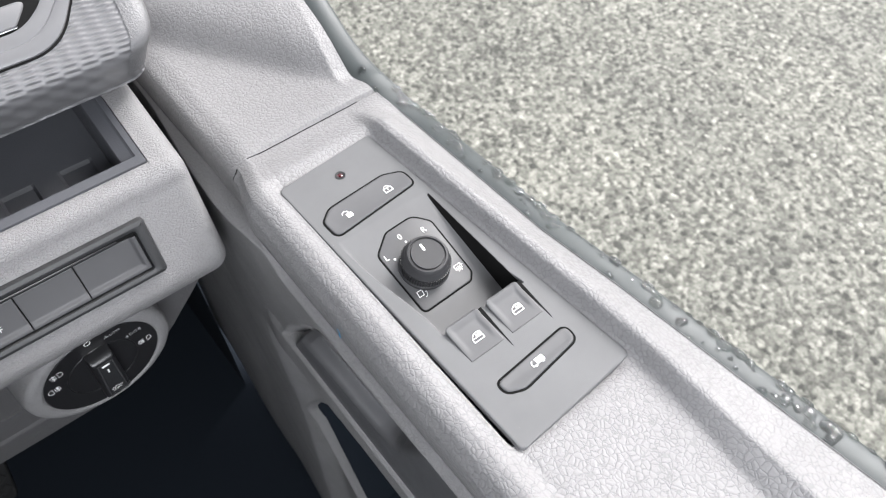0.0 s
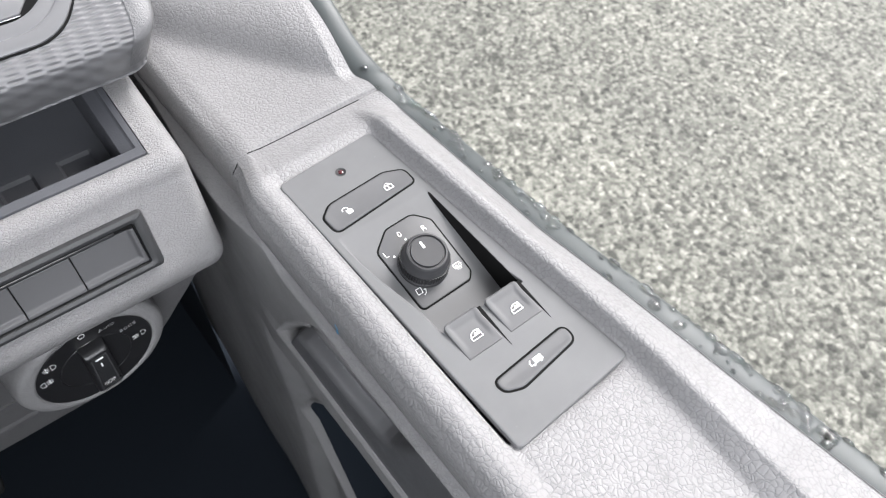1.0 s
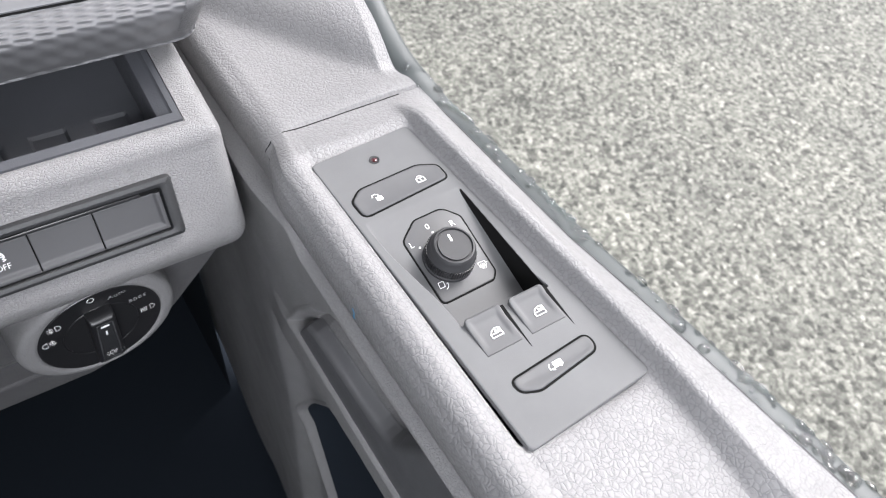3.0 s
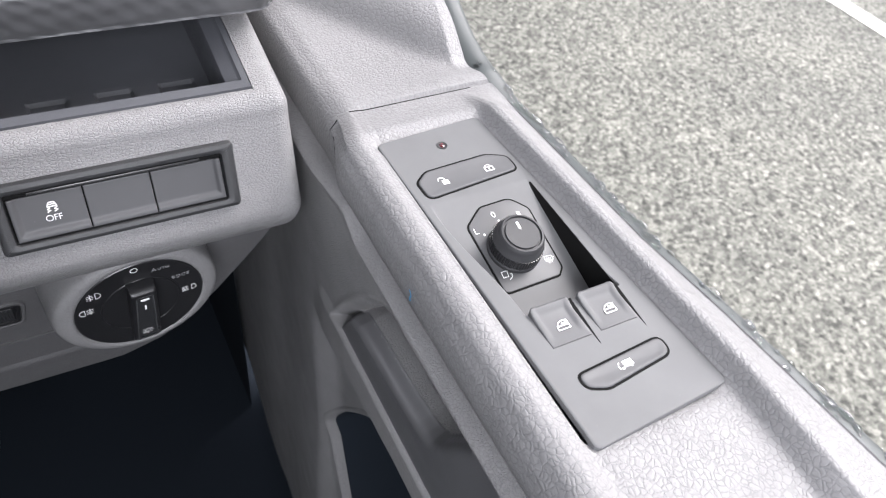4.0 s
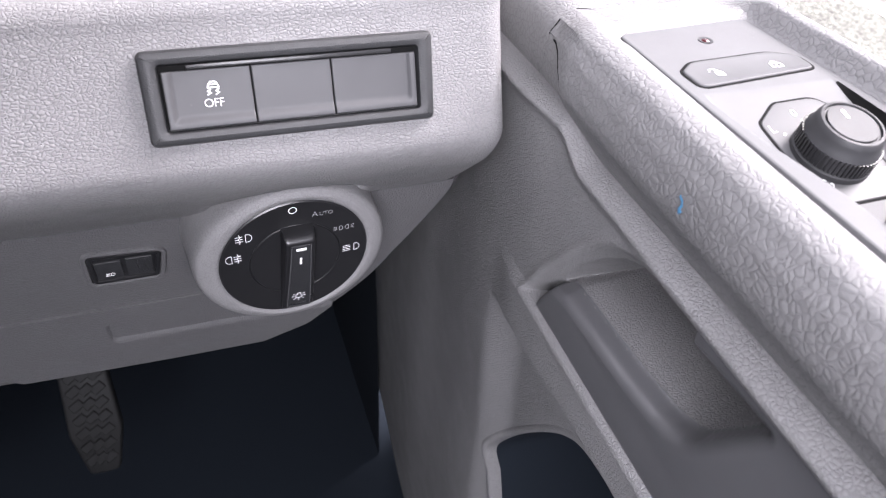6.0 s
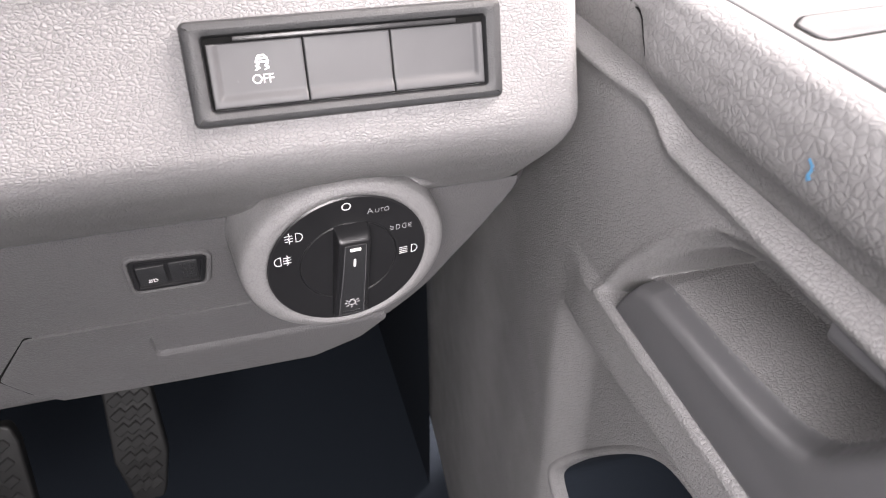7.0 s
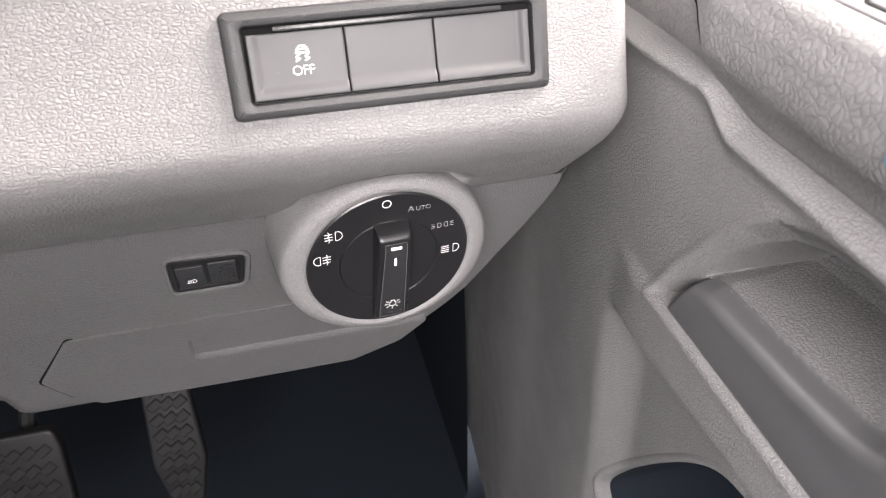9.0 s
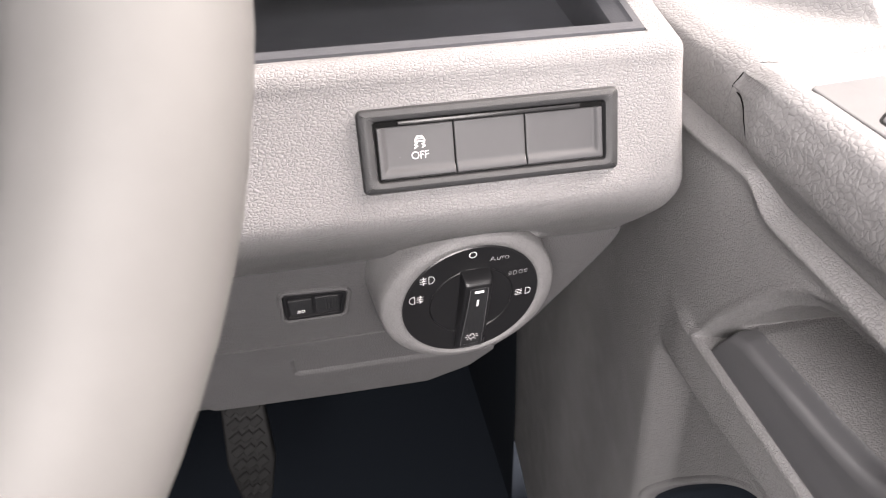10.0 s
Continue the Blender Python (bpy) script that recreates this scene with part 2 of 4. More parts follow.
def part(name, bm, material, parent=None, label="", smooth=True):
    """Links a bmesh, given in world places, as one mesh under parent; its origin is the parent's."""
    if parent is not None:
        bmesh.ops.translate(bm, verts=bm.verts, vec=-base_of(parent))
    me = bpy.data.meshes.new(name)
    bm.normal_update()
    if any(e.is_boundary for e in bm.edges):
        seat = Vector((0.0, 0.0, 1.5)) - (base_of(parent) if parent is not None else Vector())
        if sum(f.calc_area() * f.normal.dot(seat - f.calc_center_median()) for f in bm.faces) < 0:
            bmesh.ops.reverse_faces(bm, faces=bm.faces[:])
    bm.to_mesh(me)
    bm.free()
    me.materials.append(material)
    if smooth:
        me.polygons.foreach_set("use_smooth", [True] * len(me.polygons))
        me.set_sharp_from_angle(angle=radians(33))
    ob = new(name, me)
    if parent is not None:
        ob.parent = parent
    if label:
        tagged(ob, label)
    return ob


def sharpen(ob, deg=35):
    ob.data.set_sharp_from_angle(angle=radians(deg))
    return ob


def sheet(fn, us, vs, closed=False):
    """A bmesh sheet through fn(u, v) -> Vector."""
    bm = bmesh.new()
    rows = [[bm.verts.new(fn(u, v)) for u in us] for v in vs]
    for a, b in zip(rows, rows[1:]):
        n = len(a)
        for i in range(n if closed else n - 1):
            j = (i + 1) % n
            bm.faces.new((a[i], a[j], b[j], b[i]))
    return bm


def steps(a, b, n):
    return [a + (b - a) * i / n for i in range(n + 1)]


def spline(pts, t):
    """Catmull-Rom through pts, t from 0 to 1."""
    n = len(pts) - 1
    f = min(max(t, 0.0), 1.0) * n
    i = min(int(f), n - 1)
    f -= i
    p0, p1, p2, p3 = (Vector(pts[max(0, min(n, k))]) for k in (i - 1, i, i + 1, i + 2))
    return 0.5 * (2 * p1 + (p2 - p0) * f + (2 * p0 - 5 * p1 + 4 * p2 - p3) * f * f + (3 * p1 - p0 - 3 * p2 + p3) * f ** 3)


def smooth01(a, b, x):
    f = min(max((x - a) / (b - a), 0.0), 1.0)
    return f * f * (3 - 2 * f)


def lerp(a, b, f):
    return a + (b - a) * f


def fillet(poly, r, seg=5):
    """Rounds the corners of a polygon; r is one radius or one for each corner."""
    out = []
    n = len(poly)
    for i in range(n):
        p, a, b = Vector(poly[i]), Vector(poly[i - 1]), Vector(poly[(i + 1) % n])
        ra = r[i] if isinstance(r, (list, tuple)) else r
        ua, ub = (a - p).normalized(), (b - p).normalized()
        ang = ua.angle(ub)
        if ra <= 0 or ang > 3.05:
            out.append(p)
            continue
        d = min(ra / math.tan(ang / 2), (a - p).length * 0.48, (b - p).length * 0.48)
        for k in range(seg + 1):
            f = k / seg
            q0, q1 = p + ua * d, p + ub * d
            out.append((1 - f) ** 2 * q0 + 2 * f * (1 - f) * p + f * f * q1)
    return out


def inset(poly, d):
    """Moves a counter-clockwise outline inwards by d."""
    out = []
    n = len(poly)
    for i in range(n):
        a, p, b = Vector(poly[i - 1]), Vector(poly[i]), Vector(poly[(i + 1) % n])
        t = (b - a)
        if t.length < 1e-9:
            out.append(p)
            continue
        t.normalize()
        out.append(p + Vector((-t.y, t.x)) * d)
    return out


def ccw(poly):
    s = sum(a[0] * b[1] - b[0] * a[1] for a, b in zip(poly, poly[1:] + poly[:1]))
    return poly if s > 0 else poly[::-1]


def slab(poly, lo, hi, m, soft=0.0008, dish=0.0, dish_inset=0.002):
    """A plate with a rounded upper edge over an outline in m's plane; dish sinks its middle."""
    poly = ccw([Vector(p[:2]) for p in poly])
    bm = bmesh.new()
    rings = [(0, lo), (0, hi - soft)]
    rings += [(soft * (1 - math.cos(a)), hi - soft + soft * math.sin(a)) for a in (0.5, 1.0, 1.5708)]
    vs = [[bm.verts.new(m @ Vector((p[0], p[1], z))) for p in inset(poly, d)] for d, z in rings]
    if dish:
        last = inset(poly, soft)
        xs_, ys_ = [p.x for p in last], [p.y for p in last]
        c = Vector(((min(xs_) + max(xs_)) / 2, (min(ys_) + max(ys_)) / 2))
        w, h = max(xs_) - c.x, max(ys_) - c.y
        for k, z in ((0.4, hi), (1.0, hi - dish * 0.6), (1.8, hi - dish)):
            d = dish_inset * k
            vs.append([bm.verts.new(m @ Vector((c.x + (p.x - c.x) * (1 - d / w), c.y + (p.y - c.y) * (1 - d / h), z))) for p in last])
    n = len(poly)
    for a, b in zip(vs, vs[1:]):
        for i in range(n):
            j = (i + 1) % n
            bm.faces.new((a[i], a[j], b[j], b[i]))
    bm.faces.new(vs[-1])
    bm.faces.new(vs[0][::-1])
    return bm


def ring_plate(outer, inner, lo, hi, m, soft=0.0008):
    """A frame between two outlines with the same count of points."""
    outer, inner = ccw([Vector(p[:2]) for p in outer]), ccw([Vector(p[:2]) for p in inner])
    bm = bmesh.new()
    prof = [(outer, 0, lo), (outer, 0, hi - soft), (outer, soft * 0.3, hi - soft * 0.3), (outer, soft, hi), (inner, -soft, hi), (inner, -soft * 0.3, hi - soft * 0.3), (inner, 0, hi - soft), (inner, 0, lo)]
    vs = [[bm.verts.new(m @ Vector((p[0], p[1], z))) for p in inset(o, d)] for o, d, z in prof]
    n = len(outer)
    for a, b in zip(vs, vs[1:]):
        for i in range(n):
            j = (i + 1) % n
            bm.faces.new((a[i], a[j], b[j], b[i]))
    return bm


def box(lo, hi, m=None, bev=0.0, seg=2):
    bm = bmesh.new()
    bmesh.ops.create_cube(bm, size=1)
    lo, hi = Vector(lo), Vector(hi)
    for v in bm.verts:
        v.co = Vector((lo[k] + (hi[k] - lo[k]) * (v.co[k] + 0.5) for k in range(3)))
    if bev:
        bmesh.ops.bevel(bm, geom=bm.edges[:], offset=bev, segments=seg, profile=0.5, affect="EDGES")
    if m is not None:
        bmesh.ops.transform(bm, matrix=m, verts=bm.verts)
    return bm


def lathe(profile, m, seg=48):
    """Turns (radius, height) pairs about m's z axis."""
    bm = sheet(lambda u, v: m @ Vector((profile[v][0] * math.cos(u), profile[v][0] * math.sin(u), profile[v][1])),
               [2 * math.pi * i / seg for i in range(seg)], range(len(profile)), True)
    return bm


def tube(pts, r, seg=12, closed=False):
    bm = bmesh.new()
    rows = []
    n = len(pts)
    for i, p in enumerate(pts):
        a = pts[i - 1] if closed or i else p
        b = pts[(i + 1) % n] if closed or i < n - 1 else p
        t = (Vector(b) - Vector(a)).normalized()
        s = t.cross(Vector((0, 0, 1)) if abs(t.z) < 0.9 else Vector((1, 0, 0))).normalized()
        q = t.cross(s)
        rr = r[i] if isinstance(r, (list, tuple)) else r
        rows.append([bm.verts.new(Vector(p) + rr * (math.cos(k) * s + math.sin(k) * q)) for k in (2 * math.pi * j / seg for j in range(seg))])
    for a, b in zip(rows, rows[1:] + (rows[:1] if closed else [])):
        for i in range(seg):
            j = (i + 1) % seg
            bm.faces.new((a[i], a[j], b[j], b[i]))
    if not closed:
        bm.faces.new(rows[0][::-1])
        bm.faces.new(rows[-1])
    return bm


def strokes(lines, width, m, lift=0.00004, thick=0.00008, fills=()):
    """Printed lines, as thin flat bars; fills are filled outlines. In m's plane, millimetres."""
    bm = bmesh.new()
    def solid(quad):
        lo = [bm.verts.new(m @ Vector((p[0] / 1000, p[1] / 1000, lift))) for p in quad]
        hi = [bm.verts.new(m @ Vector((p[0] / 1000, p[1] / 1000, lift + thick))) for p in quad]
        bm.faces.new(hi)
        for i in range(len(quad)):
            j = (i + 1) % len(quad)
            bm.faces.new((lo[i], lo[j], hi[j], hi[i]))
    for ln in lines:
        for a, b in zip(ln, ln[1:]):
            a, b = Vector(a), Vector(b)
            t = (b - a)
            if t.length < 1e-6:
                continue
            t.normalize()
            s = Vector((-t.y, t.x)) * width / 2
            e = t * width * 0.35
            solid([a - e - s, b + e - s, b + e + s, a - e + s])
    for f in fills:
        solid(ccw([Vector(p) for p in f]))
    return bm


def arc(cx, cy, r, a0, a1, n=12, ry=None):
    ry = r if ry is None else ry
    return [(cx + r * math.cos(radians(a)), cy + ry * math.sin(radians(a))) for a in steps(a0, a1, n)]


def lettering(text, height, m, spacing=1.0):
    """Letters of Blender's own font, centred on m's origin, capital height in millimetres."""
    cu = bpy.data.curves.new("letters", "FONT")
    cu.body, cu.size, cu.extrude, cu.resolution_u = text, height / 1000 / 0.72, 0.00004, 3
    cu.align_x, cu.align_y, cu.space_character = "CENTER", "CENTER", spacing
    cu.offset = -height / 1000 * 0.02
    tmp = new("letters", cu)
    bpy.context.view_layer.update()
    me = bpy.data.meshes.new_from_object(tmp.evaluated_get(bpy.context.evaluated_depsgraph_get()))
    bm = bmesh.new()
    bm.from_mesh(me)
    bmesh.ops.transform(bm, matrix=m @ Matrix.Translation((0, 0, 0.00008)), verts=bm.verts)
    bpy.data.objects.remove(tmp)
    bpy.data.curves.remove(cu)
    bpy.data.meshes.remove(me)
    return bm


def on(m, x, y, z=0.0, turn=0.0):
    """A frame at (x, y) millimetres in the plane of m."""
    return m @ Matrix.Translation((x / 1000, y / 1000, z / 1000)) @ Matrix.Rotation(radians(turn), 4, "Z")


# ---- ground ----
def outline_sdf(poly, y, z):
    """Signed distance to a closed outline, negative inside."""
    inside, best = False, 1e9
    n = len(poly)
    for i in range(n):
        ay, az = poly[i]
        by, bz = poly[(i + 1) % n]
        dy, dz = by - ay, bz - az
        f = max(0.0, min(1.0, ((y - ay) * dy + (z - az) * dz) / (dy * dy + dz * dz)))
        best = min(best, (y - ay - f * dy) ** 2 + (z - az - f * dz) ** 2)
        if (az > z) != (bz > z) and y < ay + (z - az) * dy / dz:
            inside = not inside
    return -math.sqrt(best) if inside else math.sqrt(best)


ground = part("ground", sheet(lambda u, v: Vector((u, v, 0)), (-300, -30, -6, 6, 30, 300), (-300, -30, -6, 6, 30, 300)), ASPHALT, None, "", False)
tagged(ground, "light grey damp coarse asphalt of a car park", "ground", kind="structure")
def road_line(lo, hi):
    return tagged(part("road_marking", box(lo, hi), PAINT, None, "", False), "worn white painted parking line on asphalt", "marking", kind="structure")
road_line((3.50, 1.2, 0.0), (3.62, 9.0, 0.004))
road_line((3.62, 2.32, 0.0), (8.0, 2.44, 0.004))

# ---- cabin shell, plain and out of view ----
def shell(name, lo, hi, label, material=SHELL):
    return tagged(part(name, box(lo, hi), material, None, "", False), label, name.split("_")[0], kind="structure")
shell("floor", (-1.75, -0.9, 0.56), (0.20, 1.05, 0.60), "dark carpeted cabin floor", CARPET)
shell("ceiling", (-1.80, -0.95, 1.98), (0.20, 0.62, 2.02), "pale grey cabin headlining")
shell("wall_rear", (-1.80, -0.55, 0.56), (0.20, -0.50, 1.34), "pale grey bulkhead behind the seats")
shell("wall_dash", (-1.78, 0.33, 0.56), (-0.46, 0.98, 1.33), "dark plain dashboard on the passenger side", CARPET)
shell("wall_cowl", (-1.78, 0.46, 1.33), (-0.46, 0.98, 1.45), "dark plain top of the dashboard", CARPET)
shell("wall_left", (-1.84, -0.95, 0.56), (-1.80, 1.05, 1.18), "grey trim of the passenger door")
# Added board, out of view: blocks windscreen light from reaching the footwell.
shell("wall_bulkhead", (-0.46, 0.50, 1.27), (0.24, 0.98, 1.31), "dark unseen board behind the dashboard, added to keep light out of the footwell", CARPET)
shell("wall_firewall", (-1.80, 0.98, 0.56), (0.24, 1.02, 1.30), "dark firewall lining behind the footwell", CARPET)
shell("wall_pillar", (0.20, -0.95, 0.56), (0.26, -0.52, 2.02), "grey pillar trim behind the driver's door")

# ---- driver's door ----
door = thing("van_door", (0.17, 0.0, 0.62), "closed van door with grey leather-grain trim", "door")


def pad_edge(y):
    """Outer top edge of the pad: x and z, millimetres, at y."""
    return 217.5 + 0.075 * max(0.0, 165 - y) - 3.1 * smooth01(262, 312, y), 1300.3 - 0.036 * (max(y, 120) - 200)


def seal_line(y):
    """Inner edge of the window seal: x and z, millimetres, at y."""
    if y < 312:
        return pad_edge(y)[0] + 2.0, pad_edge(y)[1] - 17.0 + 11.0 * smooth01(282, 318, y)
    f = y - 312
    x0, z0 = seal_line(311.99)
    return x0 + 0.10 * f, z0 + 0.345 * (f + 8 * (math.exp(-f / 8) - 1))


def pad_bottom(y):
    pts = [(-500, 1261.5), (236, 1261.5), (243, 1262.2), (251, 1265), (258, 1268), (261, 1270), (264, 1276), (268, 1282), (273, 1286.0), (277, 1288.8), (282, 1290.4), (291, 1291.0)]
    for (a, za), (b, zb) in zip(pts, pts[1:]):
        if y <= b:
            return lerp(za, zb, (y - a) / (b - a))
    return pts[-1][1]


def pad_section(y):
    zs = seal_line(y)[1]
    xo, zo = pad_edge(y)
    rear = smooth01(95, 15, y) if y < 95 else 0.0
    foot = 193.0 + (265 - y) * 9 / 170.0 if y > 94 else 202.0 - 7 * rear
    ridge = foot + 3.6 if y > 94 else lerp(205.6, 204.0, rear)
    rise = smooth01(260, 271, y)
    drop = 5.0 * smooth01(264, 291, y)
    fade = smooth01(264, 290.5, y)

    def ahead(x):
        return lerp(1298.0, 1300.0, (x - 131.5) / 80.0) - 1.0 * smooth01(289.6, 291.2, y) * smooth01(130, 146, x)

    fl = 1300.2 + 2.4 * rise - 0.4 * rear
    crest = 1309.0 - 2.0 * rise - 1.0 * rear
    sink = 20.0 * smooth01(94, 100, y) * smooth01(258, 252, y)
    left = 1302.7
    face = [(127.6, 1262.0), (125.6, 1266.6), (122.8, 1271.6), (120.2, 1275.6), (118.9, 1279.0), (118.6, 1285.0), (119.8, 1293.4), (123.6, 1300.2)]

    def inner(z):
        for (xa, za), (xb, zb_) in zip(face, face[1:]):
            if z <= zb_:
                return lerp(xa, xb, max(0.0, (z - za) / (zb_ - za)))
        return face[-1][0]

    zb = pad_bottom(y)
    push = 4.6 * smooth01(260, 287, y) + 1.7 * smooth01(277, 290, y)
    low = [(inner(zb) + 9.0, zb + 0.4), (inner(zb) + 3.0, zb), (inner(zb + 1.0) + 0.8, zb + 0.6)] + [(inner(z), z) for z in steps(zb + 2.2, 1300.2, 9)]
    low = [(x + push, z - drop * smooth01(1280, 1300, z)) for x, z in low]
    top = [(128.5, left), (132.2, left - 0.6 * (1 - rise)), (134.6, fl + 0.9 * (1 - rise)), (136.6, fl), (139.2, fl - 0.3 - sink * 0.4), (144, fl - sink), (170, fl - sink), (foot - 12, fl - sink), (foot - 5.5, fl + 0.2 - sink * 0.3), (foot - 3, fl + 0.4), (foot, fl + 1.0),
           (lerp(foot, ridge, 0.4), lerp(fl, crest, 0.45)), (ridge - 0.8, crest - 1.3), (ridge + 0.9, crest - 0.1), (ridge + 4, crest - 0.2), (lerp(ridge, xo, 0.6), lerp(crest, zo, 0.5)), (xo - 2.2, zo + 0.9),
           (xo - 0.6, zo), (xo + 0.2, zo - 1.6), (xo + 0.4, zs - 8)]
    return [(x, z) for x, z in low] + [(x + push * smooth01(150, 126, x), lerp(z, ahead(x), fade)) for x, z in top[:-2]] + top[-2:]


def pad_point(u, y):
    p = spline([(a, b, 0) for a, b in pad_section(y)], u)
    return V(p.x, y, p.y)


ys = steps(-450, 60, 40) + steps(64, 236, 44) + steps(238, 288, 66) + steps(288.4, 291.3, 9)
part("armrest_trim", sheet(pad_point, steps(0, 1, 150), ys), LEATHER, door, "light grey leather-grain top pad")


def pad_joint(y):
    """Just under the pad's lower front edge."""
    (xa, za), (xb, zb) = pad_section(y)[1:3]
    f = smooth01(258, 268, y)
    return V(lerp(xa + 0.2, xb - 0.1, f), y, lerp(za - 0.1, zb - 0.3, f))


part("pad_joint", tube([pad_joint(y) for y in steps(-450, 236, 20) + steps(238, 290.6, 54)], 0.0005, 8), GAP, door, "thin dark joint under the pad")


SEAM_Y = 291.3
seam_profile = sorted((p.x, p.y) for p in (spline([(a, b, 0) for a, b in pad_section(SEAM_Y)], k / 400) for k in range(80, 395)) if p.y > 1292.0)


def seam_height(x):
    """Height of the pad's front end at x, which the trim ahead meets in a shallow groove."""
    for (xa, za), (xb, zb) in zip(seam_profile, seam_profile[1:]):
        if xa <= x <= xb:
            return lerp(za, zb, (x - xa) / max(xb - xa, 0.001))
    return None


def front_point(u, y):
    """The trim ahead of the seam: inner face, rounded shoulder, then a shelf that rises to the mirror corner."""
    xr = seal_line(y)[0] - 1.0 - 1.5 * smooth01(300, 330, y)
    start = 1298.6 - 1.6 * smooth01(300, 330, y)
    dip = 1.0 * smooth01(293.0, 291.4, y)
    inner = [(132, 1268.8), (128.4, 1268.4), (126.2, 1270.4), (125.2, 1279), (126.0, 1288.5), (128.6, 1293.6), (133.5, start - 1.4)]
    if u < 0.25:
        p = spline([(a, b, 0) for a, b in inner], u / 0.25)
        x, z = p.x, p.y
    else:
        s = (u - 0.25) / 0.75
        x = lerp(133.5, xr, s)
        z = start - 1.4 + 1.4 * (1 - (1 - min(s / 0.08, 1.0)) ** 2) - dip * smooth01(0.0, 0.14, s)
        z += 2.2 * smooth01(0.0, 0.8, s) * smooth01(316, 293, y)
        z = lerp(z, 1295.0, smooth01(0.72, 1.0, s) * smooth01(296, 318, y))
        if s > 0.985:
            z -= 14.0 * (s - 0.985) / 0.015
    xk = min(x, xr - lerp(11.0, 7.0, smooth01(300, 380, y)))
    d = ((xk - 204.0) * 90.0 + (y - 314.0) * 61.0) / 108.7
    dp = 0.5 * (d + math.sqrt(d * d + 14.0))
    z += (18.0 * (1 - math.exp(-dp / 8.0)) + 0.20 * dp) * smooth01(291, 300, y) * smooth01(126, 134, x)
    z -= 0.12 * (x - xk) * smooth01(300, 330, y)
    meet = seam_height(x) if y < 293.4 and u >= 0.25 else None
    if meet is not None:
        z = lerp(meet, z, smooth01(SEAM_Y, 293.4, y) ** 0.7)
    return V(x, y, z)


part("front_trim", sheet(front_point, steps(0, 1, 110), steps(SEAM_Y + 0.01, 293.4, 9) + steps(294, 300, 7) + steps(302, 520, 90)), LEATHER, door, "light grey leather-grain mirror corner trim")


part("trim_seam", tube([V(x, SEAM_Y, z) for x, z in pad_section(SEAM_Y)[2:12]] + [V(x, SEAM_Y, seam_height(x) - 0.05) for x in steps(136, 203, 24)], 0.00034, 8), GAP, door, "thin dark seam across the top trim")


def corner_fill(u, y):
    """Inner face of the front trim where it runs back under the pad's cut corner."""
    p = spline([(132, 1268.8, 0), (128.4, 1268.4, 0), (126.2, 1270.4, 0), (125.2, 1280, 0), (126.6, 1290.5, 0), (131.5, 1294, 0)], u)
    return V(p.x, y, p.y)


part("trim_gap", sheet(lambda u, y: V(lerp(127.0, 134.0, u), y, 1267.5), (0, 1), steps(200, 520, 20)), GAP, door)
part("trim_joint", tube([V(126.9, y, 1267.9) for y in steps(262, 520, 12)], 0.0009, 8), GAP, door, "thin dark joint under the mirror corner trim")
part("front_trim_return", sheet(corner_fill, steps(0, 1, 20), steps(240, 291.2, 8)), LEATHER, door)

# window seal
def seal_point(u, y):
    xs, zs = seal_line(y)
    wide = lerp(1.7, 1.35, smooth01(290, 330, y))
    prof = [(-0.6, -9), (-0.6, -0.6), (0.6, 1.0), (3.0, 2.4), (6.2, 3.2), (9.4, 2.8), (11.6, 1.0), (12.4, -4), (12.4, -14)]
    p = spline([(a, b, 0) for a, b in prof], u)
    return V(xs + p.x * wide - 2.0 * smooth01(318, 345, y), y, zs + p.y)


part("window_seal", sheet(seal_point, steps(0, 1, 32), steps(-450, 296, 60) + steps(299, 345, 24) + steps(352, 520, 24)), RUBBER, door, "wet dark green-grey rubber window seal")
def channel_point(u, y):
    return seal_point(lerp(0.09, 0.155, u), y) + Vector((-0.0003, 0, 0.0003))


part("seal_channel", sheet(channel_point, steps(0, 1, 8), steps(300, 345, 24) + steps(352, 520, 24)), GAP, door, "black glass channel")
part("outer_skin", box((0.232, -0.5, 0.5), (0.243, 0.62, 1.258)), RUBBER, door, "dark outer door skin", False)

# lower door trim: one moulding with a grip recess and a pocket
GRIP = [(266, 1180), (255, 1200), (246, 1212), (238, 1223), (226, 1237), (214, 1247), (201, 1252), (188, 1253.6), (-460, 1254), (-460, 1180)]
CUP = [(251, 1195.5), (246, 1199.5), (237, 1202.3), (216, 1203.8), (188, 1206), (170, 1208.6), (163, 1210.6), (157, 1213.4), (152, 1218), (133, 1246), (188, 1246), (201, 1244.5), (214, 1239.5), (226, 1230), (238, 1216.5), (246, 1205)]
POCKET = [tuple(spline([(286, 1004, 0), (291, 1022, 0), (283, 1042, 0), (268, 1066, 0), (243, 1101, 0), (224, 1123, 0), (208, 1134, 0), (185, 1138, 0)], f).xy) for f in steps(0, 1, 42)]
POCKET += [(-460, 1138), (-460, 880), (240, 880)]


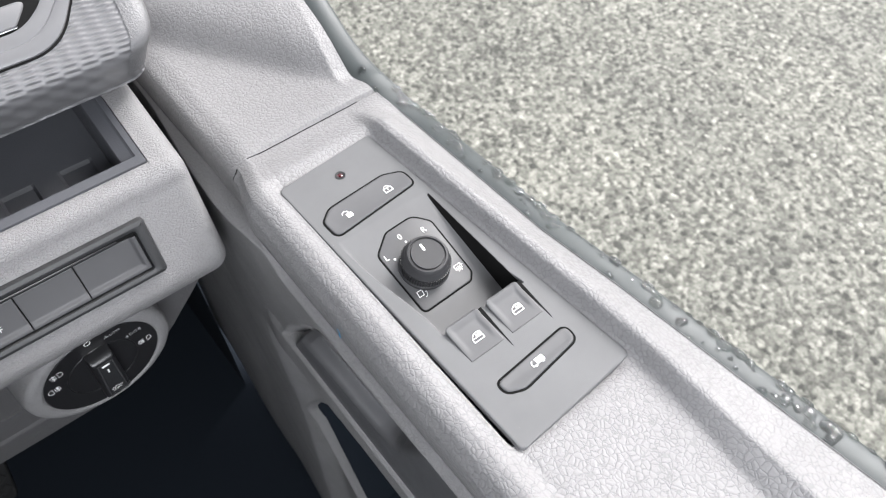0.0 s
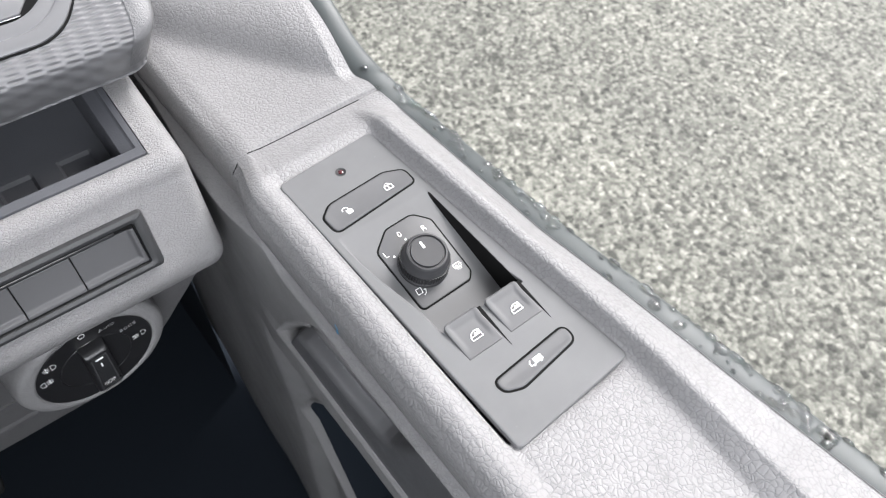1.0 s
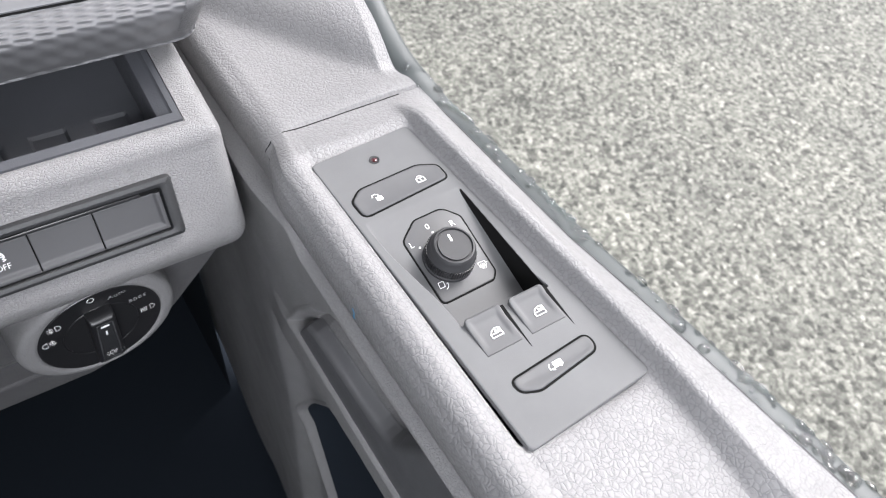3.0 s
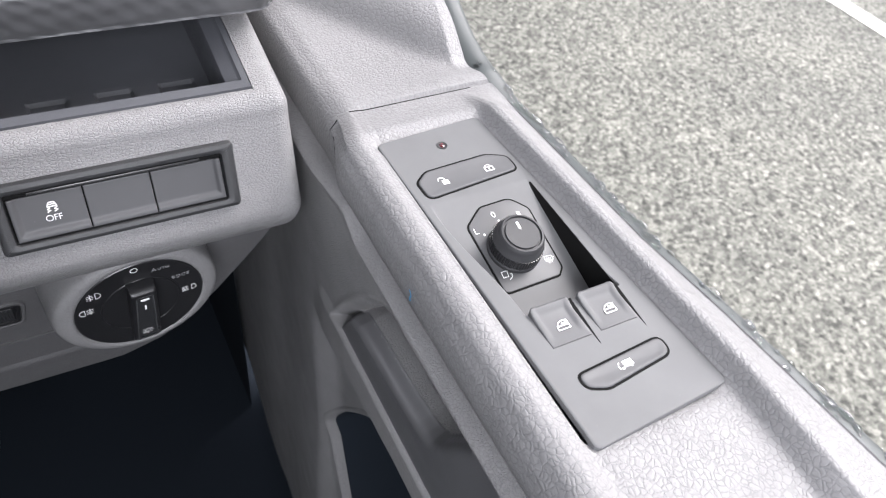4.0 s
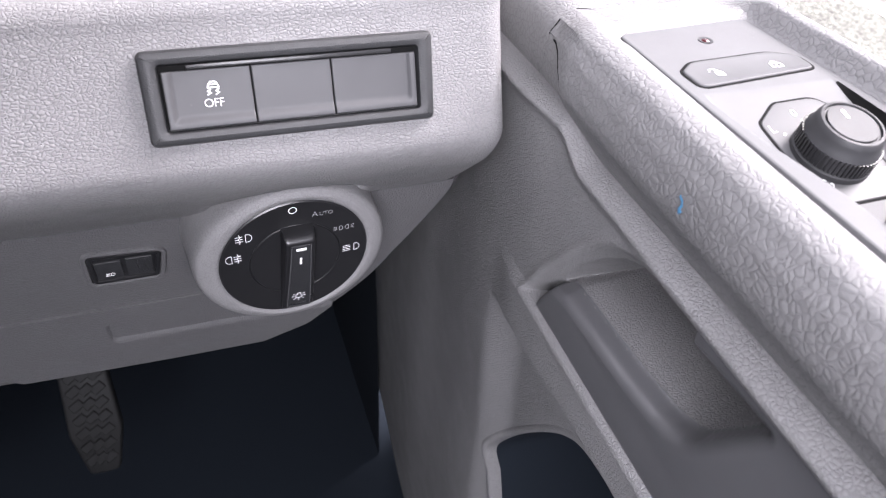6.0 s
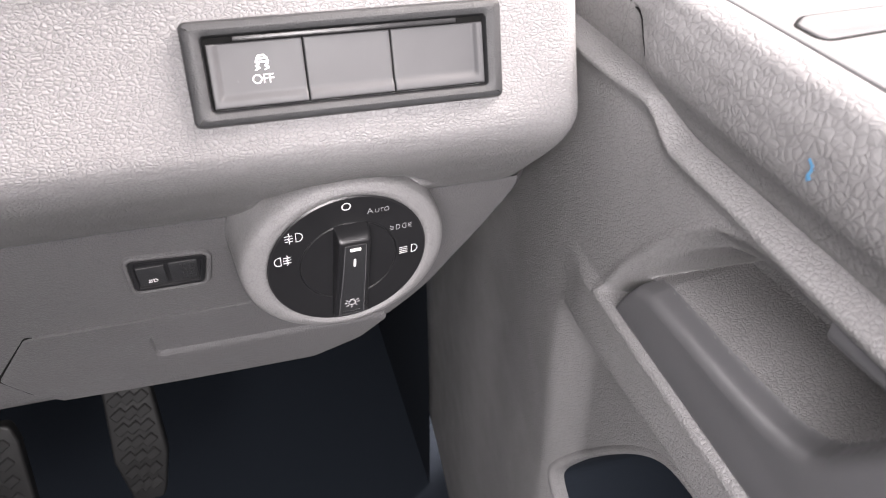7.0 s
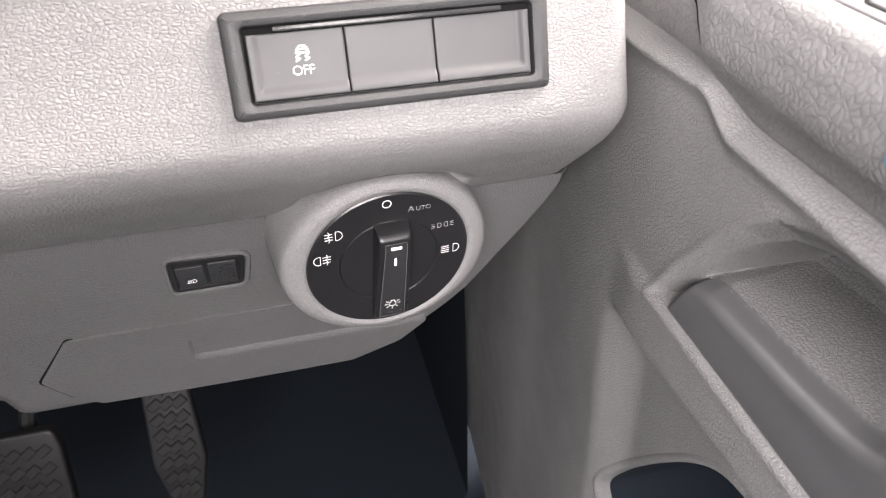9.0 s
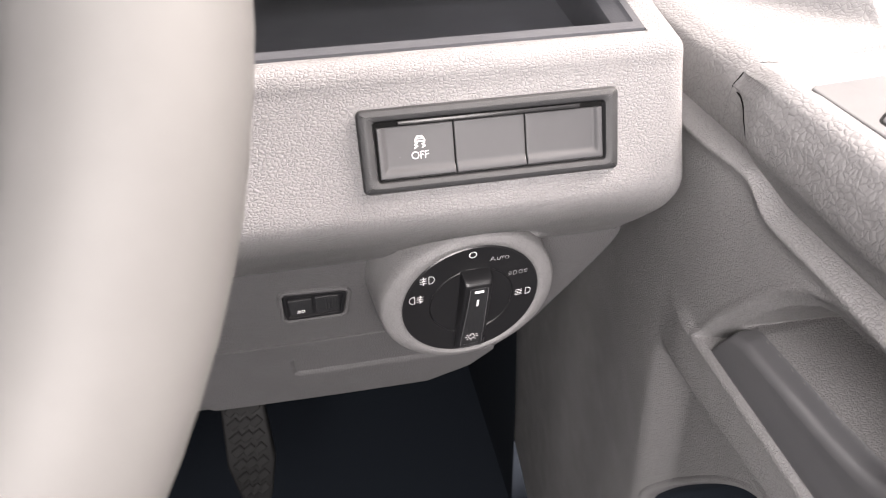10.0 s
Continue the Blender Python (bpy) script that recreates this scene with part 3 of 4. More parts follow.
def lower_point(y, z):
    x = 121.0 + lerp(0.5, -3.5, smooth01(250, 300, y)) * smooth01(1172, 1262, z)
    fore = smooth01(272, 302, y)
    if z > 1255:
        x += lerp(5.5, 10.0, smooth01(250, 300, y)) * max(0.0, (z - 1255.5) / 5.5) ** 2.6
    brow = lerp(1158.5, 1150.5, smooth01(170, 290, y))
    x -= 2.8 * smooth01(brow - 1.0, brow + 2.6, z) * smooth01(1186, 1176, z) * (1 - fore)
    x += 10.0 * smooth01(brow + 1.0, brow - 7.0, z) * (1 - fore) + 5.0 * smooth01(1140, 1000, z)
    x -= 2.0 * math.exp(-((z - 1257.0) / 3.2) ** 2)
    if 1165 < z < 1262 and y < 280:
        g, c = outline_sdf(GRIP, y, z), outline_sdf(CUP, y, z)
        x -= 0.5 * math.exp(-((g - 1.5) / 2.0) ** 2)
        x += max(8.5 * smooth01(1.0, -8.0, g), lerp(38.0, 60.0, smooth01(1195, 1240, z)) * smooth01(0.8, -5.5, c))
    x += 9.0 * smooth01(300, 420, y) + 14 * smooth01(420, 640, y)
    rise = 9.4 * smooth01(240, 262, y) * smooth01(1215, 1256, z)
    return V(x, y, z + rise + 1.1 * smooth01(1250, 1258, z))


zs_ = steps(700, 980, 14) + steps(984, 1130, 100) + steps(1132, 1174, 30) + steps(1175, 1248, 120) + steps(1248.5, 1261.8, 30)
ys_ = steps(-450, 90, 36) + steps(92, 118, 14) + steps(119, 272, 240) + steps(273, 306, 22) + steps(312, 640, 34)


def moulding():
    """The door moulding, open where the pocket is."""
    bm = sheet(lower_point, ys_, zs_)
    off = []
    for f in bm.faces:
        c = f.calc_center_median() * 1000
        if c.z < 1140 and outline_sdf(POCKET, c.y, c.z) < 0.3:
            off.append(f)
    bmesh.ops.delete(bm, geom=off, context="FACES")
    return bm


def pocket_ring(rings, cap=False):
    """Sweeps (distance inwards, depth) steps round the pocket's mouth."""
    o = ccw([Vector(p) for p in POCKET])
    bm = bmesh.new()
    rows = []
    for d, depth in rings:
        rows.append([bm.verts.new(lower_point(p[0], p[1]) + Vector((depth / 1000, 0, 0))) for p in inset(o, d)])
    for a, b in zip(rows, rows[1:]):
        for i in range(len(o)):
            j = (i + 1) % len(o)
            bm.faces.new((a[i], a[j], b[j], b[i]))
    if cap:
        bm.faces.new(rows[-1])
    return bm


part("lower_panel", moulding(), LEATHER_LOW, door, "mid grey grained lower door moulding")
part("pocket_lip", pocket_ring([(-3.5, 0.2), (-2.2, -0.5), (-1.0, -0.9), (0.2, -0.6), (1.0, 0.8), (1.5, 3.0), (1.8, 6.0)]), LEATHER_LOW, door, "rounded lip of the door pocket")
# The pocket's deep shade is put into the colour of its inner walls.
part("pocket_interior", pocket_ring([(1.7, 5.5), (2.4, 60.0), (3.0, 92.0)], True), CARPET, door, "door pocket interior, coloured dark for its shade", False)


def pull_handle():
    """Dark pull handle along the foot of the recess, rounded over into it; behind the recess it widens to a blank."""
    def fn(y, z):
        c = outline_sdf(CUP, y, z)
        x = 120.2 + 1.0 * smooth01(1184, 1200, z) * smooth01(130, 175, y) + 3.0 * smooth01(1185, 1256, z) * smooth01(175, 130, y)
        over = min(max(4.6 - c, 0.0), 4.6)
        x += 4.6 - math.sqrt(4.6 ** 2 - over ** 2) + 5.0 * smooth01(0.3, -1.5, c)
        x += 10.0 * smooth01(-3.5, 2.0, y - lerp(257.5, 247.5, (z - 1180.0) / 20.0)) + 3.0 * smooth01(1182.5, 1178.5, z)
        return V(x, y, z)
    bm = sheet(fn, steps(-450, 60, 10) + steps(66, 116, 12) + steps(117, 265, 165), steps(1177.5, 1194, 20) + steps(1194.5, 1215, 56) + steps(1216, 1255.5, 44))
    off = []
    for f in bm.faces:
        c = f.calc_center_median() * 1000
        tip = c.y - lerp(257.5, 247.5, (c.z - 1180.0) / 20.0)
        if tip > 1.0 or (c.y > 212 and c.z > 1207) or outline_sdf(CUP, c.y, c.z) < -1.6 or outline_sdf(GRIP, c.y, c.z) > 1.0 or (c.y > 165 and c.z > 1216):
            off.append(f)
    bmesh.ops.delete(bm, geom=off, context="FACES")
    return bm


part("pull_handle", pull_handle(), HANDLE, door, "dark grey plastic pull handle")

# faint pen mark on the pad
m_ink = frame_at(V(118.5, 185, 1285), (0, -1, 0), (0.04, 0, 1))
part("pen_mark", strokes([[(-1.5, 2.2), (-0.3, 1.4), (0.2, 0.1)], [(0.2, 0.4), (-0.4, -1.4), (-0.1, -2.4), (0.5, -1.6)]], 0.8, m_ink, 0.0003), INK, door, "small smudge of blue ink")

# ---- switch panel in the armrest ----
panel = thing("door_switch_panel", V(168, 178, 1300), "matt dark grey switch panel set in the armrest", "switch panel")
PZ = 1301.6


def panel_edge(v):
    """Left and right edges at y."""
    return lerp(138.5, 135.5, (v - 91) / 170.0), lerp(201.0, 191.5, (v - 94.5) / 170.0)


def panel_height(x, y):
    if y >= 217.5 or y < 124:
        return PZ
    depth = 14.6 * min(max((215.5 - y) / 65.5, 0.0), 1.0)
    if y > 213:
        depth = max(depth, 0.0)
    xl = lerp(147.6, 140.0, smooth01(147, 211, y))
    wl = lerp(7.0, 2.0, smooth01(147, 211, y))
    xr = lerp(189.8, 191.0, (y - 150) / 65.0)
    if y < 156:
        f = (y - 127) / 29.0
        xr = lerp(195.0, 189.8, max(0.0, min(1.0, f)))
        wr = lerp(5.0, 1.4, max(0.0, min(1.0, f)))
    else:
        wr = 1.4
    mask = smooth01(xl - wl * 0.2, xl + wl * 0.8, x) * smooth01(xr, xr - wr, x)
    if y < 148.5:
        # open under the rockers
        well = 0.0
        if y > 133.6 and (148.4 < x < 165.0 or 170.4 < x < 187.0):
            well = 1.0
        depth = 9.0 * well
    return PZ - depth * mask


def panel_top(u, v):
    l, r = panel_edge(v)
    fr = lerp(91.2, 94.5, u)
    bk = lerp(260.0, 265.2, u)
    x = lerp(l, r, u)
    y = fr + (bk - fr) * (v - 91.0) / 170.0
    z = panel_height(x, y)
    e = min(u * (r - l), (1 - u) * (r - l), (v - 91), (261 - v))
    du, dv = min(u, 1 - u) * (r - l), min(v - 91, 261 - v)
    if du < 3.0 and dv < 3.0:
        e = min(e, 3.0 - math.hypot(3.0 - du, 3.0 - dv))
    if e < 0:
        z -= 4.0
    elif e < 0.9:
        z -= 0.9 * (1 - math.sqrt(max(0.0, 1 - (1 - e / 0.9) ** 2)))
        if e <= 1e-6:
            z -= 1.4
    return V(x, y, z)


us = [0, 0.004, 0.008, 0.0145] + steps(0.02, 0.98, 150) + [0.9855, 0.992, 0.996, 1]
vs = [91, 91.3, 91.6, 92, 92.4, 92.8, 93.2, 93.6] + steps(94, 258, 150) + [258.4, 258.8, 259.2, 259.6, 260, 260.4, 260.7, 261]


def bay_wall(v, y):
    xr = lerp(189.8, 191.0, (y - 150) / 65.0)
    floor = PZ - 14.6 * min(max((215.5 - y) / 65.5, 0.0), 1.0)
    return V(lerp(xr - 0.3, xr - 1.9, v), y, lerp(PZ + 0.04, floor - 0.3, v))


sharpen(part("base_plate", sheet(panel_top, us, vs), PANEL, panel, "matt dark grey plate with a sunken knob bay"), 24)
# Panel-coloured wall drawn black: its shadow is painted in.
part("bay_wall", sheet(bay_wall, steps(0, 1, 3), steps(149.6, 214.0, 30)), GAP, panel, "side wall of the knob bay, blackened for its shade", False)
top_m = frame_at(V(0, 0, PZ), (1, 0, 0), (0, 1, 0))


def mm(pts):
    return [Vector((a / 1000, b / 1000)) for a, b in pts]


def button(name, pts, radii, m, parent, rise, label, dish=0.00036, gap=1.0, material=BUTTON, edge=0.0005):
    o = fillet(mm(pts), [r / 1000 for r in radii] if isinstance(radii, (list, tuple)) else radii / 1000)
    o = ccw(o)
    part("gap", slab(inset(o, -gap / 1000), -0.002, 0.00012, m, 0.0001), GAP, parent)
    return part(name, slab(o, -0.003, rise / 1000, m, edge, dish, 0.0024), material, parent, label)


lock = button("lock_button", [(142.0, 218.6), (189.4, 223.6), (189.3, 233.0), (180.0, 237.0), (148.0, 234.8), (141.6, 229.4)], [3.4, 3.2, 4, 7, 7, 4], top_m, panel, 0.6, "central locking rocker with padlock symbols")
m1 = on(top_m, 153.2, 226.8, 0.25) @ Matrix.Scale(1.08, 4)
part("open_padlock", strokes([[(-2.2, 0.9), (-1.7, 2.0), (-0.6, 2.3), (0.5, 1.8), (0.8, 0.7)]], 0.42, m1, fills=[[(-0.9, -1.9), (1.9, -1.9), (1.9, 0.5), (-0.9, 0.5)]]), WHITE, lock)
m1 = on(top_m, 177.0, 228.4, 0.25) @ Matrix.Scale(1.2, 4)
part("closed_padlock", strokes([[(-1.7, -1.6), (1.7, -1.6), (1.7, 0.5), (-1.7, 0.5), (-1.7, -1.6)], arc(0, 0.5, 1.15, 180, 0, 9), [(0, -0.9), (0, -0.2)]], 0.36, m1), WHITE, lock)
part("indicator_lens", lathe([(0.0014, 0.0001), (0.0011, 0.00035), (0.0005, 0.0005), (0.0, 0.00052)], on(top_m, 164.3, 249.8), 24), LENS_RED, panel, "small dark red warning diode")
part("indicator_rim", lathe([(0.0027, -0.0002), (0.0026, 0.00025), (0.0022, 0.0002), (0.0014, 0.00008), (0.0, 0.00006)], on(top_m, 164.3, 249.8), 24), BLACK, panel)

ramp_m = frame_at(V(0, 215.5, PZ), (1, 0, 0), (0, 0.9765, 0.2157))
def on_ramp(x, y):
    return x, (y - 215.5) / 0.9765
plate_pts = [on_ramp(*p) for p in ((152.0, 167.6), (178.6, 168.2), (181.6, 171.4), (182.2, 201.6), (176.0, 208.4), (161.0, 207.8), (151.2, 200.4))]
plate = button("mirror_plate", plate_pts, [2.5, 2.5, 2.5, 3, 6, 5, 4], ramp_m, panel, 0.35, "dark mirror control plate with printed marks", 0.0, 0.8, PLATE, 0.0003)
RZ = 0.35
for ch, x, y in (("0", 165.0, 202.8), ("R", 176.6, 199.8), ("L", 153.6, 197.4)):
    part("letter", lettering(ch, 3.1, on(ramp_m, *on_ramp(x, y), RZ)), WHITE, plate)
for x, y in ((165.9, 199.4), (156.4, 195.0)):
    part("dot", lathe([(0.00052, 0), (0.00052, 0.0001), (0, 0.0001)], on(ramp_m, *on_ramp(x, y), RZ), 16), WHITE, plate)
mh = on(ramp_m, *on_ramp(178.0, 176.2), RZ)
part("heater_symbol", strokes([[(-1.8, -0.8), (1.8, -0.8), (1.8, 1.5), (-1.8, 1.5), (-1.8, -0.8)]] + [[(x, -2.0), (x + 0.25, -1.2), (x - 0.15, -0.3), (x + 0.1, 0.6)] for x in (-0.9, 0.0, 0.9)] + [[(1.8, 0.4), (2.6, 0.4)]], 0.2, mh), WHITE, plate)
mh = on(ramp_m, *on_ramp(155.9, 175.4), RZ)
part("fold_symbol", strokes([[(-1.6, -1.3), (0.9, -1.3), (1.3, 1.4), (-1.3, 1.4), (-1.6, -1.3)], [(1.6, 1.8), (2.3, 0.8)], arc(0.6, -0.6, 2.1, -80, 10, 6), [(2.2, -0.4), (2.7, -0.2), (2.9, -0.9)]], 0.32, mh), WHITE, plate)

knob_m = on(ramp_m, *on_ramp(165.3, 185.1), RZ)
knob = sharpen(part("mirror_knob", lathe([(0.0118, 0.0), (0.0118, 0.0016), (0.0112, 0.0022), (0.0110, 0.0074), (0.0103, 0.0082), (0.0100, 0.0104), (0.0096, 0.0117), (0.0090, 0.0124), (0.0083, 0.0125), (0.0081, 0.0117), (0.0075, 0.0117), (0.0073, 0.0124), (0.0, 0.0124)], knob_m, 64), KNOB, panel, "ribbed black mirror adjusting knob"), 40)


def knurl():
    bm = bmesh.new()
    for i in range(56):
        a = 2 * math.pi * i / 56
        m = knob_m @ Matrix.Rotation(a, 4, "Z") @ Matrix.Translation((0.0112, 0, 0.0046)) @ Matrix.Rotation(radians(0), 4, "X")
        b = box((-0.0004, -0.00034, -0.0024), (0.00042, 0.00034, 0.0024), m)
        me = bpy.data.meshes.new("tmp")
        b.to_mesh(me)
        bm.from_mesh(me)
        bpy.data.meshes.remove(me)
        b.free()
    return bm


part("knob_grip_ribs", knurl(), BLACK, knob, "fine black grip ribs", False)
part("knob_marker", slab(fillet(mm([(-0.55, 2.0), (0.55, 2.0), (0.55, 5.6), (-0.55, 5.6)]), 0.0005), 0.0121, 0.01252, knob_m, 0.0001), WHITE, knob)


def rocker(cx):
    """A window lifter: its front end stands up over the knob bay, its rear end lies flush."""
    w = 8.9
    prof = [(-9.6, -3, 0), (-9.5, 0.05, 0), (-8.8, 0.3, 0), (-3.0, 0.25, 0), (3.0, 0.55, 0), (6.4, 1.4, 0), (7.7, 1.8, 0), (8.5, 1.4, 0), (8.9, 0.0, 0), (8.7, -9, 0)]
    def fn(u, v):
        p = spline(prof, v)
        r = 2.6
        f = min(max((p.x - 9.0 + r) / r, 0.0), 1.0)
        we = w - r * (1 - math.sqrt(1 - f * f))
        x = lerp(-we, we, u)
        e = min(u, 1 - u) * 2 * w
        z = p.y + 0.7 * max(smooth01(3.6, 1.4, e) * smooth01(-8, -1, p.x), smooth01(4.6, 7.0, p.x) * 0.6)
        if e < 0.7:
            z -= 0.7 * (1 - math.sqrt(max(0.0, 1 - (1 - e / 0.7) ** 2)))
            if e < 1e-6:
                z = min(z, p.y) - 5.5
        return V(cx + x, 141.0 + p.x, PZ + z)
    return sheet(fn, [0, 0.003, 0.02, 0.04] + steps(0.06, 0.94, 26) + [0.96, 0.98, 0.997, 1], steps(0, 1, 60))


for cx in (156.6, 178.6):
    rk = part("window_switch", rocker(cx), BUTTON, panel, "grey electric window rocker with window symbol")
    mw = frame_at(V(cx + 0.6, 139.2, PZ + 0.5), (1, 0, 0), (0, 1, 0.03)) @ Matrix.Scale(1.02, 4)
    part("window_symbol", strokes([[(-2.6, -1.9), (2.4, -1.9), (2.4, 1.6), (0.4, 1.9), (-1.4, 1.2), (-2.6, -0.3), (-2.6, -1.9)], [(-2.5, -0.3), (2.3, -0.3)]], 0.36, mw, 0.00012, fills=[[(-0.2, -0.2), (0.6, -0.2), (0.6, 0.5), (1.0, 0.5), (0.2, 1.3), (-0.6, 0.5), (-0.2, 0.5)], [(0.9, 0.2), (2.3, -0.2), (2.3, 1.5), (1.5, 1.6)]]), WHITE, rk)

# Dark slot between the rockers; the right-hand wedge paints the bay wall's shadow.
for x0 in (165.5, 187.5):
    part("rocker_slot_and_shade", slab(mm([(x0 + 0.6, 127.0), (x0 + 0.8, 127.0), (x0 + 2.5, 149.4), (x0 + 0.5, 149.4)]), -0.006, 0.00016, top_m, 0.00005), GAP, panel, "", False)

vanb = button("sliding_door_button", [(149.8, 112.6), (157.0, 109.6), (188.6, 113.2), (189.0, 120.6), (149.4, 118.0)], [4.0, 7, 4.5, 3, 3], top_m, panel, 0.6, "sliding door rocker with a van symbol")
mv = on(top_m, 169.0, 115.9, 0.25) @ Matrix.Scale(1.1, 4)
part("van_symbol", strokes([[(-2.9, -1.4), (-2.9, -0.2), (-1.6, 1.6), (2.6, 1.8), (2.8, -1.2), (-2.9, -1.4)]], 0.4, mv, fills=[[(-0.9, -1.3), (2.7, -1.2), (2.6, 1.7), (-0.9, 1.5)], [(-2.2, -2.0), (-1.2, -2.0), (-1.2, -1.2), (-2.2, -1.2)], [(1.2, -1.9), (2.2, -1.9), (2.2, -1.1), (1.2, -1.1)]]), WHITE, vanb)

# ---- dashboard ----
dash = thing("dashboard", V(-100, 420, 1000), "grey grained van dashboard with storage tray and lower cover", "dashboard")
FAC = [(313, 1307.2), (307, 1308.4), (302, 1307.0), (298.9, 1303), (296.9, 1296), (290, 1277), (284.2, 1262.6), (281.6, 1256), (281.0, 1251), (283.0, 1245), (289, 1236.5), (298, 1227.5), (308, 1218), (319, 1208), (329, 1199), (336, 1194.2), (342, 1192.6)]


def fac_normal(v):
    a, b = spline([(p[0], p[1], 0) for p in FAC], max(0, v - 0.01)), spline([(p[0], p[1], 0) for p in FAC], min(1, v + 0.01))
    t = (b - a).normalized()
    return Vector((-t.y, t.x, 0)) * -1


def fascia_point(u, v):
    p = spline([(a, b, 0) for a, b in FAC], v)
    n = fac_normal(v)
    x = u
    if u > 101:
        f = min((u - 101) / 9.0, 1.0)
        a = f * math.pi / 2
        d = 8.0 * (1 - math.cos(a))
        x = 101 + 8.6 * math.sin(a)
        p = p + n * -d
    if u > 110:
        g = u - 110
        p = Vector((p.x + g * (1.0 if v > -1 else 0), p.y + (0.2 * g if v < 0.2 else 0), 0))
        x = 109.6
    k = smooth01(50, 43, math.hypot(x - 26, p.y - 1179))
    return V(x, lerp(p.x, max(p.x, 321.0), k), p.y)


part("fascia", sheet(fascia_point, steps(-420, -40, 20) + steps(-36, 100, 70) + steps(101, 110, 9), steps(0, 1, 110)), FASCIA, dash, "light grey leather-grain fascia")


def cheek_point(u, y):
    """Top surface beside the tray."""
    z = 1308.4 + 0.2 * (y - 307)
    e = u - 101
    if e > 0:
        a = min(e / 9.0, 1) * math.pi / 2
        return V(101 + 8.6 * math.sin(a), y, z - 8 * (1 - math.cos(a)))
    return V(u, y, z)


part("fascia_top", sheet(cheek_point, steps(94.5, 101, 5) + steps(102, 110, 8), [306.5] + steps(309, 480, 40)), FASCIA, dash)


def side_point(u, v):
    e = spline([(a, b, 0) for a, b in FAC], v) - fac_normal(v) * 8.0
    y = lerp(e.x - 0.2, 480, u)
    return V(109.55, y, e.y + 0.2 * (y - e.x) * smooth01(1240, 1300, e.y))


side = sheet(side_point, steps(0, 1, 12), steps(0.12, 1.0, 60))
part("fascia_side", side, FASCIA, dash)


def tray_point(x, y):
    rim = 1308.6 + 0.2 * (y - 310)
    floor = 1290.0 + 0.12 * (y - 310)
    for k in range(-6, 2):
        cx = 38 + 29.0 * k
        pad_ = smooth01(0, 1.4, min(x - (cx - 9), (cx + 9) - x)) * smooth01(0, 1.4, min(y - 317, 346 - y))
        floor -= 2.0 * pad_
    slope = 2.5 * min(max((90.0 - x) / 6.0, 0.0), 1.0) * smooth01(313.8, 315.0, y)
    m = smooth01(84.0, 82.0, x) * smooth01(314.2, 316.5, y)
    z = lerp(rim - slope, floor, m)
    if x > 90.0 and x < 94.4 or y < 313.8:
        z += 1.1
    if x > 93.9 or y < 308.7:
        z -= 3.0
    return V(x, y, z)


sharpen(part("storage_tray", sheet(tray_point, steps(-420, -140, 20) + steps(-138, 80, 150) + steps(80.4, 90, 20) + [91, 92, 93.2, 93.9, 94.3], [308.2, 308.6, 308.8, 309.6, 311, 312, 313.2] + steps(313.4, 317, 12) + steps(318, 470, 110)), TRAY, dash, "black open storage tray with shallow pads"), 28)

# hood over the tray
HOODP = [(470, 1320), (400, 1322), (352, 1324), (346, 1327), (339, 1337), (333.2, 1347), (332.4, 1352), (337, 1357.5), (352, 1368.5), (372, 1386), (410, 1420), (450, 1452), (500, 1470)]


def hood_point(u, v):
    p = spline([(a, b, 0) for a, b in HOODP], v)
    end = 107.0 + 13.0 * smooth01(0.25, 0.9, v)
    x = min(u, 100.0) + (end - 100.0) * smooth01(30, 100, u)
    if u > 100:
        a = min((u - 100) / 14.0, 1.0) * math.pi / 2
        c = Vector((430, 1360, 0))
        p = p.lerp(c, 0.09 * (1 - math.cos(a)))
        x = end + 13 * math.sin(a)
    if u > 114:
        p = p.lerp(Vector((430, 1360, 0)), (u - 114) / 10.0)
        x = end + 13
    return V(x, p.x, p.y)


part("instrument_hood", sheet(hood_point, steps(-420, 96, 60) + steps(100, 114, 10) + [118, 124], steps(0, 1, 90)), HOOD, dash, "grey hood pressed with slanted wavy ribs")


def hood_band(u, v):
    """Grained piping down the hood's end."""
    p = hood_point(lerp(100, 117.5, u), lerp(0.30, 0.98, v))
    return p + Vector((0.0002, -0.0005, 0.0004)) * (1.0 + 0.8 * math.sin(math.pi * u))


part("hood_edge_band", sheet(hood_band, steps(0, 1, 8), steps(0, 1, 80)), grained("edge_band_grain", (0.10, 0.10, 0.104), 0.4, 1000.0, 0.0006), dash)
vent = thing("air_vent", V(45, 365, 1380), "grey air vent with a thin bright vane edge in the hood", "air vent")
vent_m = frame_at(V(0, 352, 1368), (1, 0, 0), (0, 0.752, 0.658))


def vent_outline(d):
    return fillet(mm([(-20 + d, -13.5 + d), (86 - d * 0.8, -15.0 + d), (104 - d, 8.0), (112 - d, 60 - d), (-20 + d, 60 - d)]), [0.012, 0.030 - d / 2000, 0.02, 0.012, 0.012], 8)


